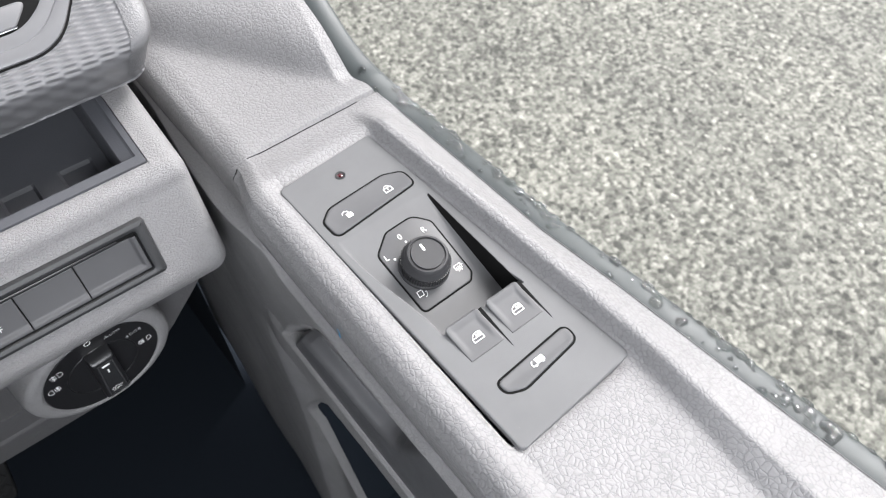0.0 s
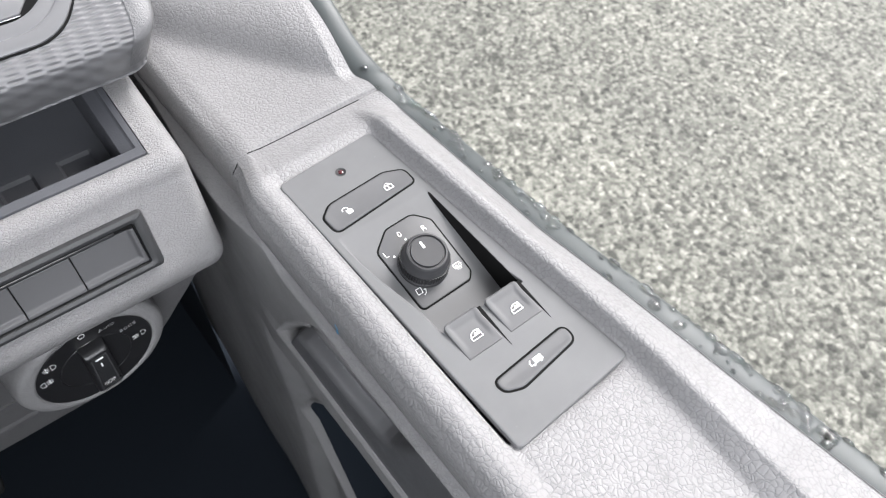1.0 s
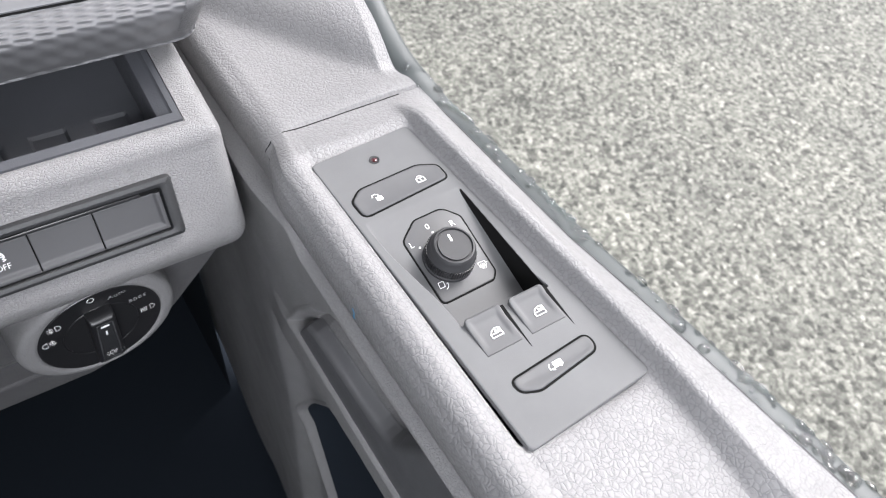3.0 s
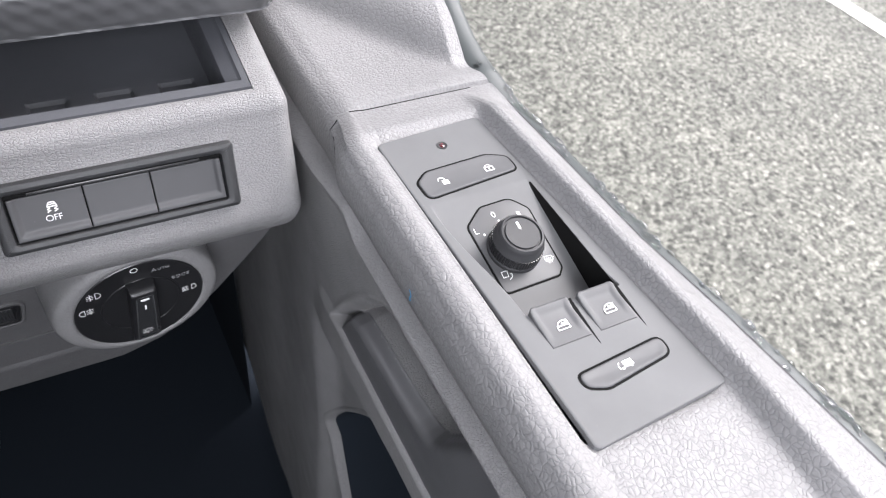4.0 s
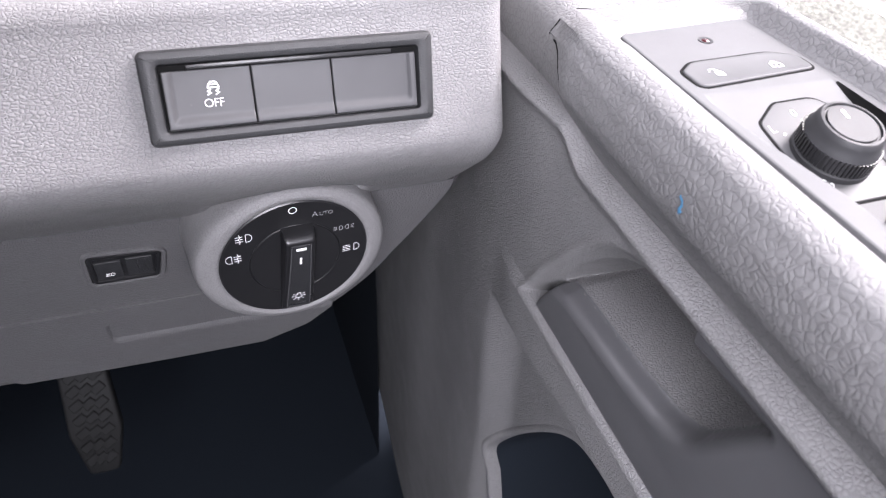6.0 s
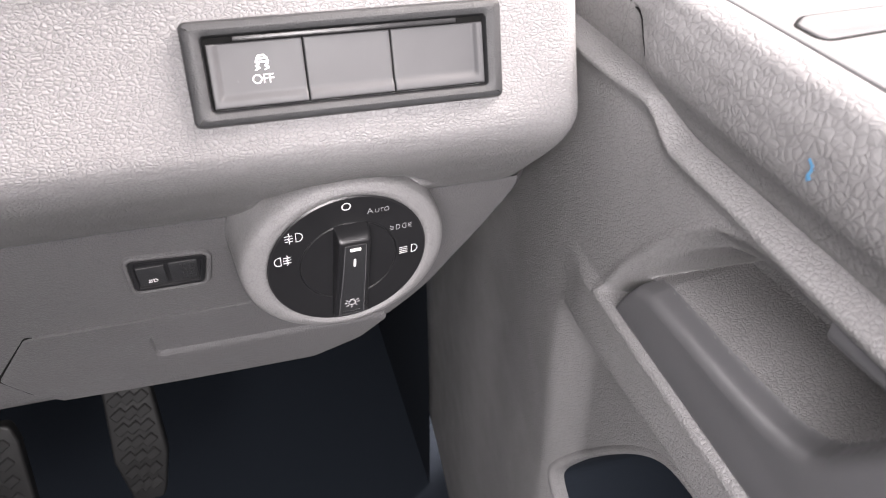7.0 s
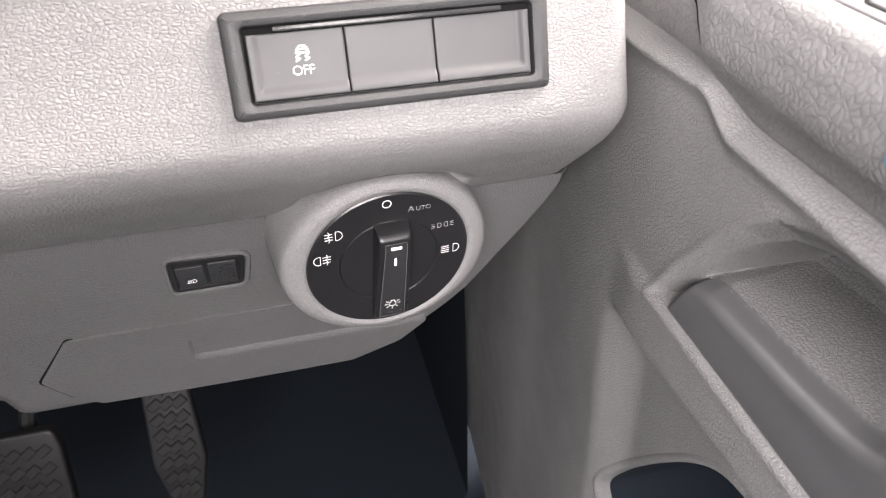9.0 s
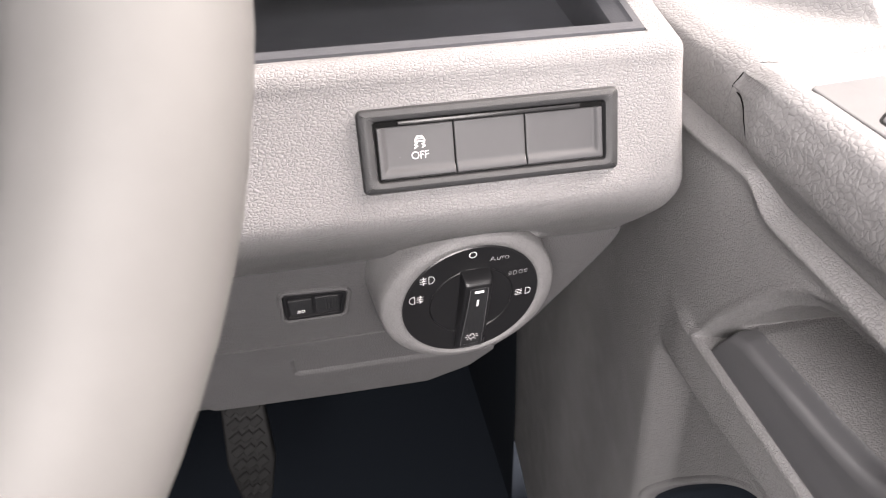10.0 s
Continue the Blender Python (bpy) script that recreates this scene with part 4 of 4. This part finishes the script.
part("shadow_gap", slab(vent_outline(0), -0.004, 0.0022, vent_m, 0.0003), GAP, vent)
part("outer_bezel", ring_plate(vent_outline(0.8), vent_outline(7.6), -0.003, 0.0034, vent_m, 0.0014), VENTGREY, vent, "smooth grey vent surround")
part("inner_bezel", ring_plate(vent_outline(7.2), vent_outline(13.6), -0.004, 0.0026, vent_m, 0.0008), VENTGREY, vent)
part("duct", slab(vent_outline(13.0), -0.004, 0.0012, vent_m, 0.0002), BLACK, vent)
for k in range(4):
    s = 4.0 + 13.0 * k
    vane = part("vane", slab(fillet(mm([(2, s - 3.2), (74, s - 3.6), (84, s + 6.0), (2, s + 6.4)]), 0.003), 0.0008, 0.0030, vent_m, 0.0009), VENTGREY, vent)
    part("vane_trim", slab(mm([(2, s - 4.2), (74, s - 4.6), (74.4, s - 3.9), (2, s - 3.5)]), 0.0008, 0.0032, vent_m, 0.0002), CHROME, vane)

# knee panel below the fascia
def lower_right(z):
    return spline([(10, 0, 0), (48, 0, 0), (73, 0, 0), (89, 0, 0), (104, 0, 0), (116, 0, 0)], (z - 1077.0) / 113.0).x


def knee_y(z):
    return 338.0 - (z - 1190.0) * 0.2


def knee_point(u, z):
    low = 1079.0 + 16.0 * smooth01(-118, -150, lerp(-420, 66, u))
    y = knee_y(z)
    if z < low + 4:
        y += (low + 4 - z) * 0.9
        z = max(z, low - 1)
    x = lerp(-420, lower_right(z), u)
    y += 6.0 * smooth01(6, 0, lower_right(z) - x)
    return V(x, y, z)


part("knee_panel", sheet(knee_point, steps(0, 0.86, 100) + steps(0.865, 1, 26), [1068, 1072, 1075, 1078, 1080, 1082, 1085] + steps(1088, 1193.5, 40)), HARD, dash, "mid grey hard plastic knee panel")
knee_m = frame_at(V(0, 358, 1090), (1, 0, 0), (0, -0.2, 1.0))


def ks(z):
    """Along the knee panel from its foot, at height z."""
    return (z - 1090.0) * 1.0198


COVER = [(-118.5, 1134.6), (-138.0, 1106.6), (-127.5, 1091.0), (-117.0, 1082.5), (8.0, 1080.0), (36.0, 1091.0), (50.0, 1104.0), (46.0, 1136.0)]
cov = fillet(mm([(a, ks(b)) for a, b in COVER]), [0.005, 0.003, 0.003, 0.003, 0.02, 0.01, 0.003, 0.003])
part("cover_gap", slab(fillet(mm([(a, ks(b)) for a, b in ((-118.2, 1135.6), (-139.2, 1106.7), (-128.2, 1090.2), (-100, 1090), (-100, 1130))]), 0.003), -0.001, 0.0004, knee_m, 0.0001), GAP, dash)
part("column_opening", slab(fillet(mm([(a, ks(b)) for a, b in ((-260, 1128), (-172, 1129), (-160.5, 1140), (-166, 1172), (-260, 1185))]), 0.006), -0.001, 0.0006, knee_m, 0.0001), GAP, dash, "dark opening round the steering column")


def cover_grid():
    """Cover with a scooped finger grip; its border turns back into the panel."""
    pl = [(p.x * 1000, p.y * 1000) for p in ccw(cov)]
    lo_s, hi_s = min(p[1] for p in pl), max(p[1] for p in pl)

    def span(s):
        hits = []
        for a, b in zip(pl, pl[1:] + pl[:1]):
            if (a[1] > s) != (b[1] > s):
                hits.append(lerp(a[0], b[0], (s - a[1]) / (b[1] - a[1])))
        return min(hits), max(hits)

    def fn(u, s):
        a, b = span(min(max(s, lo_s + 0.02), hi_s - 0.02))
        x = lerp(a, b, u)
        d = min(x - a, b - x, s - lo_s, hi_s - s)
        h = 1.5 - 1.6 * (1 - math.sqrt(max(0.0, 1 - (1 - min(d, 1.2) / 1.2) ** 2)))
        g = smooth01(-68.5, -64.5, x) * smooth01(ks(1104), ks(1112), s) * smooth01(ks(1122.5), ks(1119.5), s)
        return knee_m @ Vector((x / 1000, s / 1000, (h - 3.0 * g) / 1000))

    edge = [0, 0.2, 0.5, 0.9, 1.4]
    return sheet(fn, [e / 200 for e in edge] + steps(0.012, 0.988, 150) + [1 - e / 200 for e in edge[::-1]], [lo_s + e for e in edge] + steps(lo_s + 2, hi_s - 2, 80) + [hi_s - e for e in edge[::-1]])


part("fuse_cover", cover_grid(), HARD, dash, "mid grey removable cover with a finger grip")

# switch strip
strip = thing("switch_strip", V(28, 290, 1277), "dark framed row of three dashboard push buttons", "switch")
face_m = frame_at(V(0, 290, 1277), (1, 0, 0), (0, 0.346, 0.938))
def vz(z):
    return (z - 1277) / 0.938
o_ = fillet(mm([(-22.8, vz(1262.2)), (78.4, vz(1262.2)), (79.0, vz(1292.2)), (-23.0, vz(1292.2))]), 0.0026, 6)
i_ = fillet(mm([(-16.6, vz(1266.8)), (72.4, vz(1266.8)), (72.6, vz(1287.4)), (-16.8, vz(1287.4))]), 0.0012, 6)
part("frame", ring_plate(o_, i_, -0.002, 0.0036, face_m, 0.0024), FRAME, strip, "black grained frame")
part("well", slab(i_, -0.004, 0.0003, face_m, 0.0001), GAP, strip)


def push_button(x0, x1, lo, hi, left, right):
    def fn(u, v):
        x, s = lerp(x0, x1, u), lerp(lo, hi, v)
        h = 2.1
        dl, dr, db = x - x0, x1 - x, s - lo
        rim = 0.0
        if left:
            rim = max(rim, smooth01(3.6, 1.6, dl))
        if right:
            rim = max(rim, smooth01(3.6, 1.6, dr))
        rim = max(rim, smooth01(4.2, 1.6, db))
        h = 1.2 + 1.2 * rim
        e = min(dl, dr, db, hi - s)
        if e < 0.5:
            h -= 0.5 * (1 - math.sqrt(max(0.0, 1 - (1 - e / 0.5) ** 2)))
            if e < 1e-6:
                h = -1.5
        return face_m @ Vector((x / 1000, s / 1000, h / 1000))
    w = [0, 0.004, 0.01, 0.018]
    return sheet(fn, w + steps(0.03, 0.97, 46) + [0.982, 0.99, 0.996, 1], w + steps(0.03, 0.97, 30) + [0.982, 0.99, 0.996, 1])


lo_, hi_ = vz(1267.3), vz(1285.6)
for k, (x0, x1) in enumerate(((-16.0, 13.1), (13.5, 41.0), (41.4, 72.0))):
    bt = part("push_button", push_button(x0, x1, lo_, hi_, k == 0, k == 2), STRIP, strip, "stability control off button" if k == 0 else "blank dark grey button")
    if k == 0:
        mo = on(face_m, -0.2, vz(1274.7), 1.2)
        part("off_lettering", lettering("OFF", 3.0, mo, 0.92), WHITE, bt)
        mo = on(face_m, 0.1, vz(1279.5), 1.2)
        part("skid_symbol", strokes([[(-1.9, 0.2), (-1.5, 1.3), (-0.9, 2.1), (0.9, 2.1), (1.5, 1.3), (1.9, 0.2), (-1.9, 0.2)], [(-1.5, 1.2), (1.5, 1.2)], [(-1.0, -0.4), (-2.0, -1.0), (-0.9, -1.6), (-2.1, -2.2)], [(1.8, -0.4), (0.8, -1.0), (1.9, -1.6), (0.7, -2.2)]], 0.42, mo, fills=[[(-1.8, -0.2), (-1.0, -0.2), (-1.0, 0.3), (-1.8, 0.3)], [(1.0, -0.2), (1.8, -0.2), (1.8, 0.3), (1.0, 0.3)]]), WHITE, bt)
part("retainer_bar", box((-0.0078, 0.0095, 0.0005), (0.0632, 0.0111, 0.0022), face_m, 0.0003), BLACK, strip, "slim black retaining bar")

# headlight switch
lights = thing("headlight_switch", V(26, 330, 1180), "round rotary headlight switch with grey collar", "switch")
dial_m = frame_at(V(26.0, 314.2, 1178.2), (0.996, DIAL_YAW, 0), (0, -0.10, 1)) @ Matrix.Scale(1.03, 4)
bar_m = dial_m @ Matrix.Translation((0.0006, 0, 0)) @ Matrix.Rotation(radians(-1.8), 4, "Z")


def collar(u, v):
    prof = [(33.4, 0.0), (34.2, 1.0), (35.6, 1.4), (39.0, 0.6), (41.8, -1.2), (43.0, -4.5), (43.4, -10.0), (43.8, -20.0), (44.5, -34.0)]
    p = spline([(a, b, 0) for a, b in prof], v)
    k = smooth01(34, 40, p.x)
    return dial_m @ Vector((p.x * math.cos(u) * lerp(1, 1.0 + 0.02 * max(0.0, -math.cos(u)), k) / 1000, p.x * math.sin(u) * lerp(1, 0.945, k) / 1000, (p.y + 1.5 * k * max(0.0, math.sin(u))) / 1000))


part("collar", sheet(collar, [2 * math.pi * i / 96 for i in range(96)], steps(0, 1, 36), True), FINE, lights, "light grey moulded collar")
dial = sharpen(part("dial", lathe([(0.0336, -0.003), (0.0336, 0.0004), (0.0330, 0.0009), (0.0208, 0.0009), (0.0204, 0.0004), (0.0200, 0.0009), (0.0, 0.0009)], dial_m, 96), BLACK, lights, "black dial with printed lamp symbols"), 25)


def dm(x, z, turn=0.0):
    return on(dial_m, x - 26.0, z - 1179.0, 0.9, turn)


part("zero_mark", lettering("O", 3.9, dm(25.6, 1208.0)), WHITE, dial)
part("auto_mark", lettering("A", 2.9, dm(35.2, 1203.6)), GREY_INK, dial)
part("auto_mark", lettering("UTO", 2.1, dm(40.2, 1203.2)), GREY_INK, dial)


def lamp(flip=1):
    return [arc(0, 0, 1.5 * flip, 90, -90, 10, 1.7 * flip) + [(-0.6 * flip, -1.7 * flip), (-0.6 * flip, 1.7 * flip), (0, 1.7 * flip)]]


def rays(x0, x1, wave=0):
    out = []
    for y in ((-1.3, -0.43, 0.43, 1.3) if not wave else (-1.1, 0, 1.1)):
        out.append([(x0, y), (x1, y)])
    if wave:
        xm = (x0 + x1) / 2
        out.append([(xm, -2.1), (xm + 0.4, -1.0), (xm - 0.3, 0), (xm + 0.4, 1.0), (xm, 2.1)])
    return out


part("low_beam_mark", strokes([[(x + 1.6, y) for x, y in ln] for ln in lamp()] + rays(-3.4, -0.6), 0.2, dm(52.0, 1178.8) @ Matrix.Scale(1.2, 4)), WHITE, dial)
part("front_fog_mark", strokes([[(x + 1.8, y) for x, y in ln] for ln in lamp()] + rays(-2.2, 0.2, 1), 0.2, dm(3.6, 1197.6) @ Matrix.Scale(1.25, 4)), WHITE, dial)
part("rear_fog_mark", strokes([[(x - 1.6, y) for x, y in lamp(-1)[0]]] + rays(-0.2, 2.2, 1), 0.2, dm(-0.4, 1186.6) @ Matrix.Scale(1.25, 4)), WHITE, dial)
part("side_light_mark", strokes([[(x * 0.65 - 1.4, y * 0.65) for x, y in lamp(1)[0]], [(x * 0.65 + 1.6, y * 0.65) for x, y in lamp(-1)[0]]] + [[(-4.2, y), (-2.9, y * 0.6)] for y in (-1.0, 0, 1.0)] + [[(4.2, y), (3.0, y * 0.6)] for y in (-1.0, 0, 1.0)], 0.2, dm(48.2, 1192.4) @ Matrix.Scale(1.1, 4)), GREY_INK, dial)


def crown_height(s):
    return lerp(2.6, 8.2, smooth01(-40, 20, s))


def grip_point(u, v):
    """The raised bar of the rotary knob: tall at the top, low at the foot."""
    s = lerp(-30.5, 20.0, v)
    half = lerp(7.6, 6.9, smooth01(-31, 22, s))
    crown = crown_height(s)
    f1, f2 = min(max((20.0 - s) / 4.0, 0.0), 1.0), min(max((s + 30.5) / 2.0, 0.0), 1.0)
    end = math.sqrt(1 - (1 - f1) ** 2) * math.sqrt(1 - (1 - f2) ** 2)
    prof = [(-1.0, 0.0), (-1.0, 0.35), (-0.95, 0.84), (-0.82, 0.97), (-0.6, 1.0), (0, 1.0), (0.6, 1.0), (0.82, 0.97), (0.95, 0.84), (1.0, 0.35), (1.0, 0.0)]
    p = spline([(a, b, 0) for a, b in prof], u)
    return bar_m @ Vector(((-0.3 + p.x * half) / 1000, s / 1000, max(0.0, p.y * crown * (0.02 + 0.98 * end)) / 1000 + 0.0006))


turn = part("rotary_knob", sheet(grip_point, steps(0, 1, 60), [0, 0.01, 0.02, 0.03, 0.04] + steps(0.05, 0.86, 50) + steps(0.87, 1, 16)), BLACK, lights, "glossy black rotary bar set upright")


def crown_frame(s, lift=0.0):
    c = crown_height(s) + 0.62 + lift
    slope = (crown_height(s + 1) - crown_height(s - 1)) / 2.0
    return bar_m @ Matrix.Translation((-0.0003, s / 1000, c / 1000)) @ Matrix.Rotation(math.atan(slope), 4, "X")




def inlay(k, lift):
    """Outline of the bar's inset panel, laid on its crown."""
    bm = bmesh.new()
    rows = []
    for v in steps(-28.6, 15.4, 18):
        w = lerp(5.6, 4.4, (v + 28.6) / 44.0)
        rows.append([bm.verts.new(crown_frame(v, lift + 0.35 * b) @ Vector((a * w / 1000, 0, 0))) for a, b in ((-1.0, 0), (-0.96, 1), (-0.9, 1), (-0.86, 0), (0.86, 0), (0.9, 1), (0.96, 1), (1.0, 0))])
    for a, b in zip(rows, rows[1:]):
        for i in range(7):
            bm.faces.new((a[i], a[i + 1], b[i + 1], b[i]))
    return bm


part("knob_inlay", inlay(0, 0.05), FRAME, turn, "dark inset strip with a raised edge")


def rail(sign):
    bm = bmesh.new()
    rows = []
    for v in steps(-28.4, 15.2, 18):
        w = lerp(5.6, 4.4, (v + 28.6) / 44.0)
        rows.append([bm.verts.new(crown_frame(v, 0.5) @ Vector((sign * (w - k) / 1000, 0, 0))) for k in (0.0, 0.32)])
    for a, b in zip(rows, rows[1:]):
        bm.faces.new((a[0], a[1], b[1], b[0]))
    return bm


for sign in (-1, 1):
    part("inlay_edge", rail(sign), BUTTON, turn, "thin lighter edge line")
for s_, w_ in ((15.4, 4.4), (-28.6, 5.6)):
    part("inlay_end", box((-w_ / 1000, -0.0003, -0.0002), (w_ / 1000, 0.0003, 0.0004), crown_frame(s_), 0.0001, 1), FRAME, turn)
part("knob_pointer", slab(fillet(mm([(-0.5, -2.1), (0.5, -2.1), (0.5, 2.1), (-0.5, 2.1)]), 0.0004), 0, 0.00035, crown_frame(5.6, 0.1), 0.0001), WHITE, turn)
part("knob_chrome_tab", slab(fillet(mm([(-2.2, -0.7), (2.2, -0.7), (2.3, 0.7), (-2.3, 0.7)]), 0.0005), 0, 0.0005, crown_frame(13.4, 0.3), 0.0002), WHITE, turn)
mb = crown_frame(-20.6, 0.15) @ Matrix.Rotation(math.pi, 4, 'Z')
part("bulb_symbol", strokes([arc(0, 0.3, 1.5, -60, 240, 14), [(-0.75, -1.0), (-0.7, -1.9), (0.7, -1.9), (0.75, -1.0)]] + [[(2.3 * math.cos(a), 0.3 + 2.3 * math.sin(a)), (3.3 * math.cos(a), 0.3 + 3.3 * math.sin(a))] for a in (radians(d) for d in (-35, 0, 45, 90, 135, 180, 215))], 0.3, mb), WHITE, turn)
part("knob_foot_line", strokes([arc(0, 7.0, 7.8, -118, -62, 8)], 0.45, crown_frame(-26.4, 0.15)), CHROME, turn)

# headlight range control
level = thing("headlight_leveller", V(-48, 338, 1174), "small black headlight range thumbwheel in the knee panel", "switch")
lev_m = frame_at(V(-50.0, knee_y(1164.6), 1164.6), (1, 0, 0), (0, -0.2, 1.0))
lo1 = fillet(mm([(-15.8, -9.6), (14.2, -9.4), (17.4, 9.0), (-15.4, 11.0)]), 0.003, 6)
part("rim", ring_plate(inset(ccw(lo1), -0.0026), lo1, -0.001, 0.0018, lev_m, 0.0012), HARD, level)
part("well", slab(lo1, -0.003, 0.0003, lev_m, 0.0001), BLACK, level)
part("inner_frame", ring_plate(inset(ccw(lo1), 0.0002), inset(ccw(lo1), 0.0022), -0.001, 0.0013, lev_m, 0.0005), BLACK, level)
part("blank_half", slab(fillet(mm([(-12.6, -5.8), (-1.2, -5.8), (-1.2, 5.6), (-13.2, 5.6)]), 0.0008), -0.002, 0.0011, lev_m, 0.0003), FRAME, level)
whl = part("thumbwheel", slab(fillet(mm([(0.6, -6.0), (12.2, -6.0), (12.8, 6.2), (0.6, 6.2)]), 0.001), -0.002, 0.0010, lev_m, 0.0004), FRAME, level)
for r in range(6):
    for c in range(4):
        part("stud", box((0.0052 + 0.0017 * c, -0.0046 + 0.0017 * r, 0.0009), (0.0061 + 0.0017 * c, -0.0037 + 0.0017 * r, 0.0015), lev_m), FRAME, whl, "", False)
part("range_symbol", strokes([arc(0.6, 0, 1.0, 90, -90, 6, 0.9) + [(0, -0.9), (0, 0.9), (0.6, 0.9)], [(-2.0, 0.6), (-0.6, 0.6)], [(-2.0, -0.1), (-0.6, -0.1)], [(-2.4, -0.9), (-0.6, -0.9)]], 0.3, on(lev_m, -6.8, -3.2, 1.1)), WHITE, level)

# ---- steering wheel ----
wheel = thing("steering_wheel", (-0.2464, 0.1793, 1.387), "pale grey leather steering wheel rim", "steering wheel")
th = radians(34)
wu, wv = Vector((1, 0, 0)), Vector((0, math.sin(th), math.cos(th)))
wc = Vector((-0.2464, 0.1793, 1.387))
part("rim", tube([wc + 0.1835 * (math.cos(a) * wu + math.sin(a) * wv) for a in (2 * math.pi * i / 120 for i in range(120))], 0.019, 24, True), WHEEL, wheel)
wn_ = wu.cross(wv)
hub_m = frame_at(wc + wn_ * -0.03, wu, wv)
part("hub", slab(fillet(mm([(-75, -60), (75, -60), (88, 30), (50, 62), (-50, 62), (-88, 30)]), 0.03, 8), -0.03, 0.03, hub_m, 0.012), FRAME, wheel, "dark hub cover")
for sx in (-1, 1):
    part("spoke", tube([wc + wu * (0.08 * sx) - wn_ * 0.02, wc + wu * (0.13 * sx) - wn_ * 0.012, wc + wu * (0.18 * sx)], [0.018, 0.014, 0.012], 12), FRAME, wheel)
column = thing("steering_column", (-0.2464, 0.33, 1.25), "black steering column shroud below the wheel", "column cover")
part("shroud", tube([wc - wn_ * 0.05, wc - wn_ * 0.10, wc - wn_ * 0.22, wc - wn_ * 0.34], [0.045, 0.055, 0.06, 0.06], 28), BLACK, column)

# ---- footwell ----
def pedal(name, cx, w, zt, zb, y, label, cat, rows, cols, taper=0.0):
    t = thing(name, (cx, y, zb), label, cat)
    m = frame_at(Vector((cx, y, (zt + zb) / 2)), (1, 0, 0), (0, 0.35, 0.94))
    h = (zt - zb) / 2 / 0.94
    knee = h * (-0.35 if taper else 0.6)
    pts = [(-w / 2 + taper, -h), (w / 2 - taper, -h), (w / 2, knee), (w / 2 - 0.004, h), (-w / 2 + 0.004, h), (-w / 2, knee)]
    pad_ = part("pad", slab(fillet([Vector(p) for p in pts], 0.008), -0.006, 0.006, m, 0.003), PEDAL, t, "worn dark pedal pad")
    for r in range(rows):
        for c in range(cols):
            a = (c + 0.5) / cols * (w - 0.016) - (w - 0.016) / 2
            b = (r + 0.5) / rows * (2 * h - 0.02) - (2 * h - 0.02) / 2
            a *= 1 - taper * 2 / w * max(0.0, (knee - b) / (knee + h)) if taper else 1
            q = m @ Matrix.Translation((a, b, 0.006)) @ Matrix.Rotation(radians(35), 4, "Z")
            part("tread", box((-0.0065, -0.0045, -0.001), (0.0065, 0.0045, 0.0018), q, 0.001, 1), PEDAL, pad_, "", False)
    part("arm", tube([m @ Vector((0, h * 0.3, -0.01)), m @ Vector((0, h * 1.6, -0.05)), m @ Vector((0, h * 3.2, -0.05)), m @ Vector((0, h * 3.6, -0.10)), Vector((cx, 0.985, 1.06))], 0.008, 10), BLACK, t)
pedal("brake_pedal", -0.271, 0.066, 0.856, 0.770, 0.555, "dark rubber brake pedal with raised treads", "pedal", 4, 4)
pedal("accelerator_pedal", -0.143, 0.047, 0.895, 0.765, 0.555, "long dark rubber accelerator pedal with treads", "pedal", 8, 3, 0.010)
kick = part("kick_panel", sheet(lambda u, v: V(lerp(143, 128, smooth01(0, 1, v)), lerp(585, 990, u), lerp(600, 1290, v)), steps(0, 1, 8), steps(0, 1, 8)), CARPET, None)
tagged(kick, "dark lining beside the footwell", "wall", kind="structure")

# ---- water on the seal ----
def droplet_mesh(seed):
    bm = bmesh.new()
    bmesh.ops.create_icosphere(bm, subdivisions=3, radius=1.0)
    rnd = random.Random(seed)
    ph = rnd.uniform(0, 6.28)
    for v in bm.verts:
        a = math.atan2(v.co.y, v.co.x)
        k = 1 + 0.10 * math.sin(2 * a + ph) + 0.05 * math.sin(3 * a + ph * 2)
        v.co.x *= k
        v.co.y *= k
        v.co.z = 0.52 * v.co.z if v.co.z > 0 else 0.10 * v.co.z
    me = bpy.data.meshes.new("water_droplet")
    bm.to_mesh(me)
    bm.free()
    me.materials.append(WATER)
    me.polygons.foreach_set("use_smooth", [True] * len(me.polygons))
    return me


drop_meshes = [droplet_mesh(k) for k in range(5)]
rd = random.Random(11)


def add_droplet(u, y, r):
    p, q, s = seal_point(u, y), seal_point(u + 0.02, y), seal_point(u, y + 2)
    nrm = (s - p).cross(q - p).normalized()
    if nrm.z < 0:
        nrm = -nrm
    ob = new("water_droplet", rd.choice(drop_meshes))
    ob.matrix_world = Matrix.Translation(p) @ nrm.to_track_quat("Z", "Y").to_matrix().to_4x4() @ Matrix.Rotation(rd.uniform(0, 6), 4, "Z") @ Matrix.Scale(r, 4)
    tagged(ob, "clear rain droplet on the rubber seal", "droplet", "droplets on the window seal")


y = -60.0
while y < 318:
    add_droplet(rd.choice((0.30, 0.38, 0.45, 0.5, 0.55)), y, rd.choice((0.0008, 0.0012, 0.0020, 0.0026, 0.0030)))
    y += rd.uniform(3.0, 8.0)
y = -58.0
while y < 318:
    add_droplet(rd.choice((0.60, 0.64, 0.67, 0.70, 0.73)), y, rd.choice((0.0009, 0.0017, 0.0024, 0.0030, 0.0034)))
    y += rd.uniform(3.0, 8.5)
